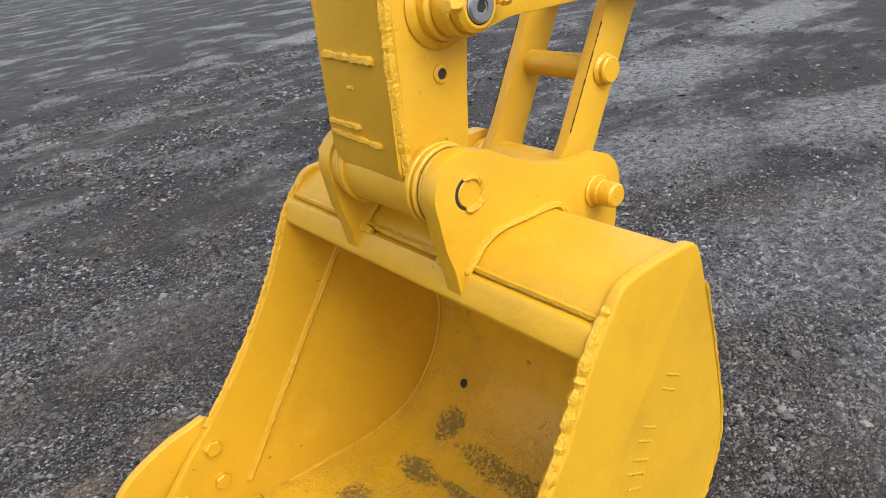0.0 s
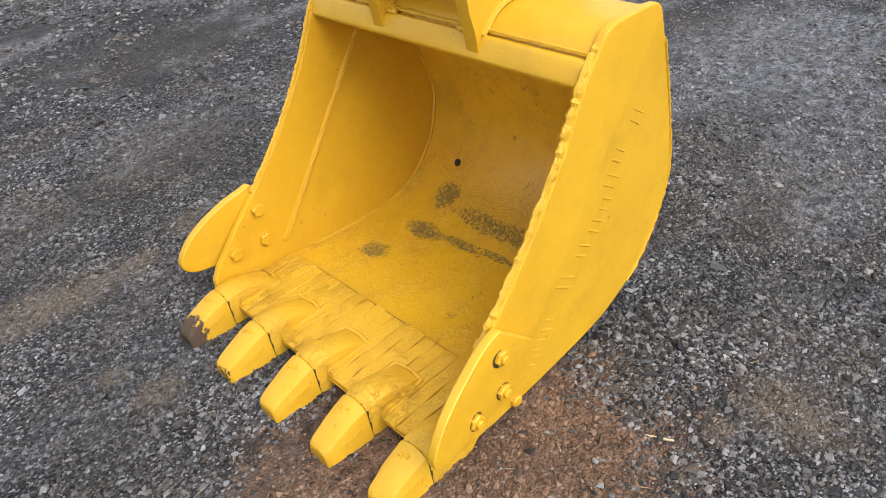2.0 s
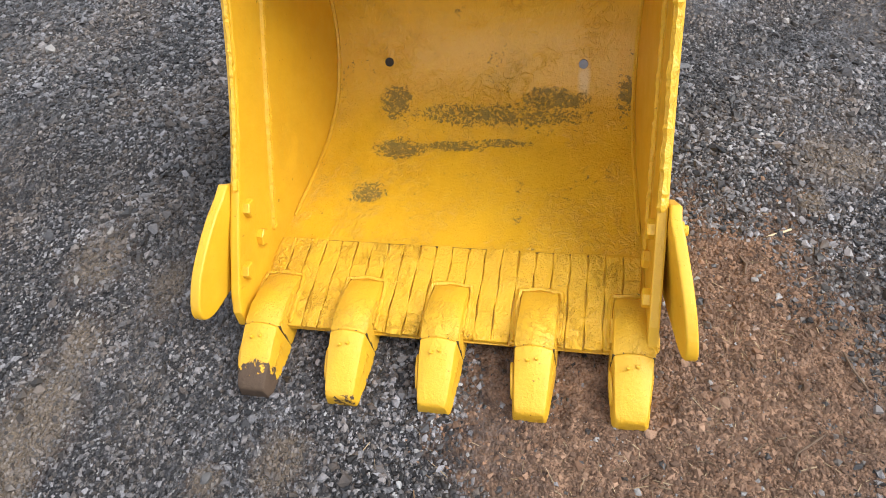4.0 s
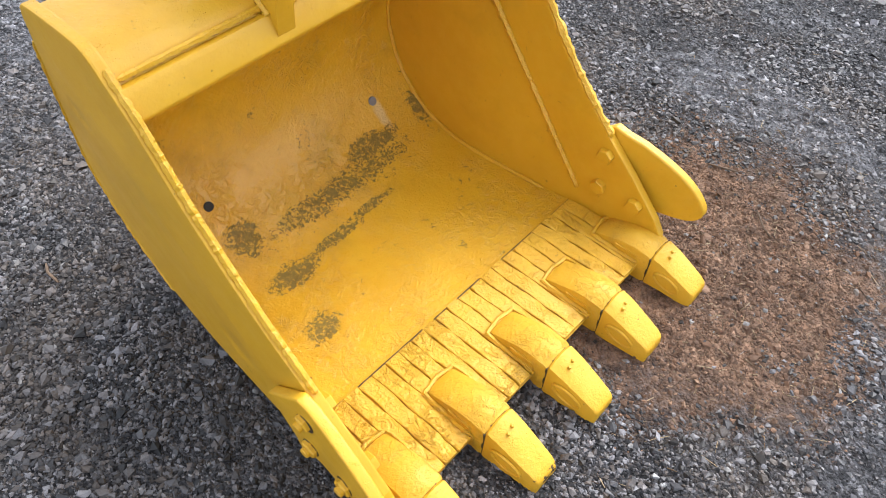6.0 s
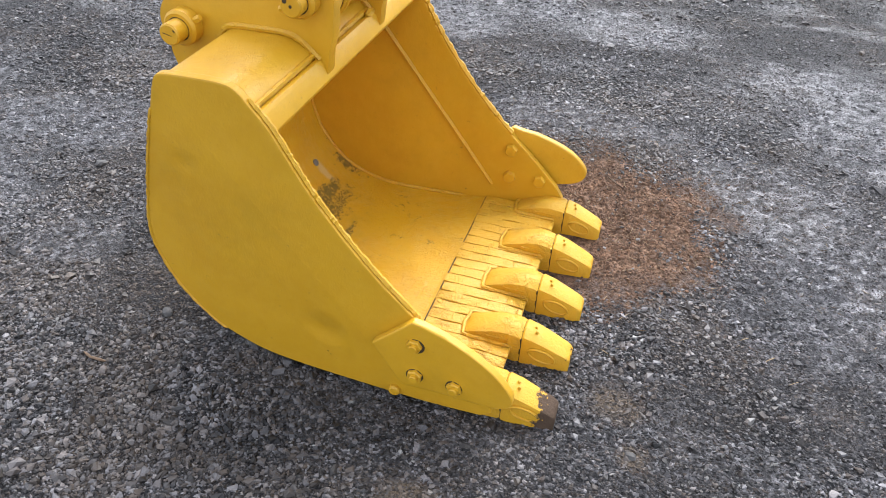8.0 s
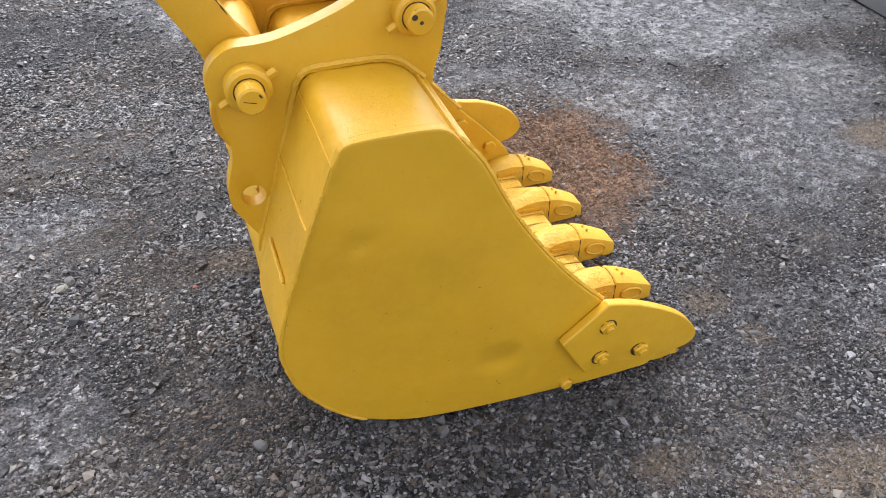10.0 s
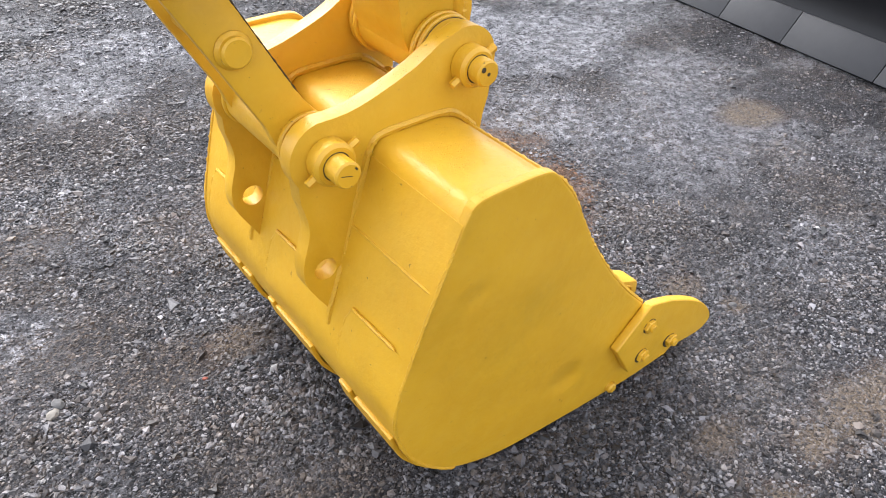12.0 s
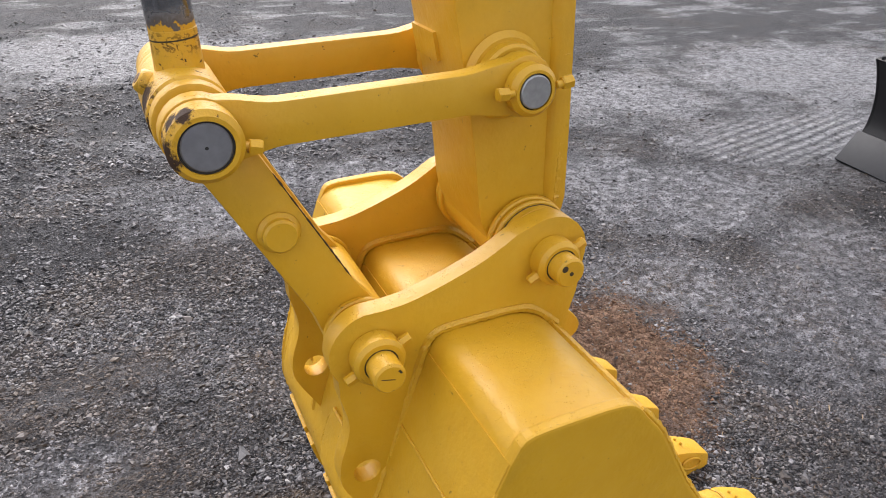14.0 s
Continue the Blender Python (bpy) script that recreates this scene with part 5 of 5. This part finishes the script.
# ---------------------------------------------------------------- the linkage
def bar_outline(p, q, rp, rq, half, blend=0.09):
    """A flat bar between two pins with rounded ends that swell round them."""
    a, b = Vector(p), Vector(q)
    way = (b - a).normalized()
    side = Vector((-way.y, way.x))
    ang = math.degrees(math.atan2(way.y, way.x))
    def flank(c, d, r, sign):
        """From a pin's round end to the straight of the bar, on one side."""
        pts = []
        for n in range(6):
            t = n / 5
            e = t * t * (3 - 2 * t)
            along = 0.5 * r + (0.5 * r + blend) * t
            pts.append(tuple(c + d * along + side * sign * (0.866 * r * (1 - e) + half * e)))
        return pts
    out = arc(*p, rp, ang + 60, ang + 300, 16)[:-1] + flank(a, way, rp, -1)
    out += flank(b, -way, rq, -1)[::-1] + arc(*q, rq, ang + 240, ang + 480, 16)[1:-1]
    out += flank(b, -way, rq, 1) + flank(a, way, rp, 1)[:0:-1]
    return out


for s in (-1, 1):
    link = thing("guide_link", "yellow flat steel guide link between arm and cylinder pin", "linkage bar", "guide links")
    y0, y1 = sorted((s * 0.140, s * 0.176))
    part("bar", slab(bar_outline(PIN_D, PIN_C, 0.055, 0.052, 0.0335, 0.06), y0, y1, 0.005), M_PAINT, link, angle=30)
    for (x, z), r, bore, end in ((PIN_D, 0.052, 0.0375, 0.228), (PIN_C, 0.043, 0.030, 0.207)):
        bm = bmesh.new()
        c0, c1 = sorted((s * 0.172, s * end))
        drum(bm, x, z, c0, c1, r, 36, 0.008, bore)
        part("pin_collar", bm, M_EYE if x < 0.3 else M_PAINT, link)
        bm = bmesh.new()
        d0, d1 = sorted((s * (end - 0.010), s * (end - 0.004)))
        drum(bm, x, z, d0, d1, bore + 0.0005, 30, 0.001)
        part("collar_gap", bm, M_DARK, link)
    for (x, z), r, ang in ((PIN_D, 0.052, -12), (PIN_C, 0.043, 178), (PIN_C, 0.043, 10)):
        d = Vector((math.cos(radians(ang)), 0, math.sin(radians(ang))))
        p = Vector((x, s * 0.205, z))
        bm = bmesh.new()
        rod(bm, p + d * (r - 0.004), p + d * (r + 0.020), 0.0065, 12, 0.0065, 0.001)
        rod(bm, p + d * (r + 0.006), p + d * (r + 0.026), 0.0115, 6, 0.0115, 0.002)
        part("lock_bolt", bm, M_PAINT, link)

power = thing("power_link", "yellow H-shaped steel link between cylinder and bucket", "linkage bar")
for s in (-1, 1):
    y0, y1 = sorted((s * 0.092, s * 0.122))
    part("side_bar", slab(bar_outline(PIN_D, PIN_B, 0.060, 0.062, 0.046, 0.03), y0, y1, 0.005), M_PAINT, power, angle=30)
way = (Vector(PIN_B) - Vector(PIN_D)).normalized()
for s in (-1, 1):
    bm = bmesh.new()
    a, b = (Vector(PIN_D) + way * u + Vector((-way.y, way.x)) * 0.0452 for u in (0.13, 0.37))
    bead(bm, [(a.x, s * 0.1212, a.y), (b.x, s * 0.1212, b.y)], 0.0014, 0.5, 0.006, 1.0, 61 + s)
    part("edge_grime", bm, M_GAP, power, "dark grime line along the edge")
bm = bmesh.new()
drum(bm, *PIN_B, -0.158, 0.150, 0.062, 40, 0.006)
for s in (-1, 1):
    drum(bm, *PIN_B, min(s * 0.122, s * 0.136), max(s * 0.122, s * 0.136), 0.068, 40, 0.003)
part("pin_boss", bm, M_PAINT, power)
bm = bmesh.new()
drum(bm, 0.241, 1.097, -0.144, 0.144, 0.029, 32, 0.004)
for s in (-1, 1):
    drum(bm, 0.241, 1.097, min(s * 0.118, s * 0.131), max(s * 0.118, s * 0.131), 0.036, 32, 0.007)
part("cross_tube", bm, M_PAINT, power)

cylinder = thing("hydraulic_cylinder_rod", "grey steel cylinder rod with a yellow painted eye", "hydraulic cylinder")
bm = bmesh.new()
drum(bm, *PIN_D, -0.094, 0.094, 0.062, 40, 0.008)
for s in (-1, 1):
    drum(bm, *PIN_D, min(s * 0.100, s * 0.0975), max(s * 0.100, s * 0.0975), 0.058, 36, 0.001)
rod(bm, (0.142, 0, 1.30), (0.139, 0, 1.405), 0.0385, 32, 0.035, 0.003)
eye = part("rod_eye", bm, M_EYE, cylinder)
bm = bmesh.new()
rod(bm, (0.098, -0.002, 1.318), (0.0775, -0.002, 1.333), 0.021, 20, 0.018, 0.004)
lug = part("grease_lug", bm, M_EYE, eye)
bm = bmesh.new()
rod(bm, (0.080, -0.002, 1.331), (0.0768, -0.002, 1.3335), 0.009, 14, 0.009, 0.0005)
part("grease_nipple", bm, M_TIMBER, lug)
bm = bmesh.new()
rod(bm, (0.1395, 0, 1.388), (0.1393, 0, 1.3905), 0.0357, 32, 0.0357, 0.0003)
part("sleeve_seam", bm, M_GAP, eye)
bm = bmesh.new()
rod(bm, (0.139, 0, 1.40), (0.052, 0, 2.60), 0.0345, 32)
part("rod", bm, M_ROD, cylinder)
bm = bmesh.new()
drum(bm, *PIN_D, -0.2265, 0.2265, 0.0340, 36, 0.002)
pin = part("pin", bm, M_PIN, cylinder, "bare steel pin end")
for s in (-1, 1):
    bm = bmesh.new()
    drum(bm, *PIN_D, min(s * 0.224, s * 0.2269), max(s * 0.224, s * 0.2269), 0.0025, 10, 0.0003)
    part("centre_mark", bm, M_DARK, pin)

# ---------------------------------------------------------------- the dozer blade standing in the yard
blade = thing("dozer_blade", "black wet steel dozer blade standing on the gravel", "dozer blade")
blade.matrix_world = Matrix.Translation((4.013, 1.660, 0)) @ Matrix.Rotation(radians(-6.6), 4, "Z") @ Matrix.Translation((-3.855, -1.540, 0))
FACE = curve([(3.985, 0.160), (4.010, 0.23), (4.018, 0.32), (4.005, 0.42), (3.975, 0.52), (3.935, 0.618)], 6)
BACKFACE = [(x + 0.035, z - 0.004) for x, z in FACE[::-1]]
part("mouldboard", slab(FACE + [(3.95, 0.628)] + BACKFACE, -1.35, 1.520, 0.004), M_BLADE, blade)
EDGE = [(3.862, 0.0), (3.850, 0.012), (3.975, 0.178), (4.000, 0.172), (4.005, 0.150), (3.885, -0.006)]
for y0, y1 in ((1.090, 1.540), (0.62, 1.086), (0.02, 0.616), (-0.58, 0.016), (-1.37, -0.584)):
    part("cutting_edge", slab(EDGE, y0, y1, 0.003), M_EDGE, blade)
part("end_plate", slab([(3.99, 0.17), *FACE[4:], (3.95, 0.63), (4.10, 0.60), (4.14, 0.30), (4.06, 0.15)], 1.505, 1.528, 0.003), M_BLADE, blade)
bm = bmesh.new()
for a, b in (((3.945, 1.50, 0.625), (4.09, 1.36, 0.655)), ((4.09, 1.36, 0.655), (4.085, 1.33, 0.56)), ((4.085, 1.33, 0.56), (3.955, 1.30, 0.615))):
    rod(bm, a, b, 0.014, 8, 0.014, 0.002)
part("lifting_bracket", bm, M_BLADE, blade)
for y in (-0.9, 0.1, 1.1):
    bm = bmesh.new()
    block(bm, 4.02, 4.45, y - 0.05, y + 0.05, -0.004, 0.14)
    part("push_beam", soften(bm, 0.01, 40), M_BLADE, blade)
bm = bmesh.new()
block(bm, 4.46, 4.84, -0.50, 0.50, -0.01, 0.64)
tagged(new("timber_block", finish(soften(bm, 0.015, 40), "timber_block", M_TIMBER)), "brown timber block behind the dark blade", "timber block")
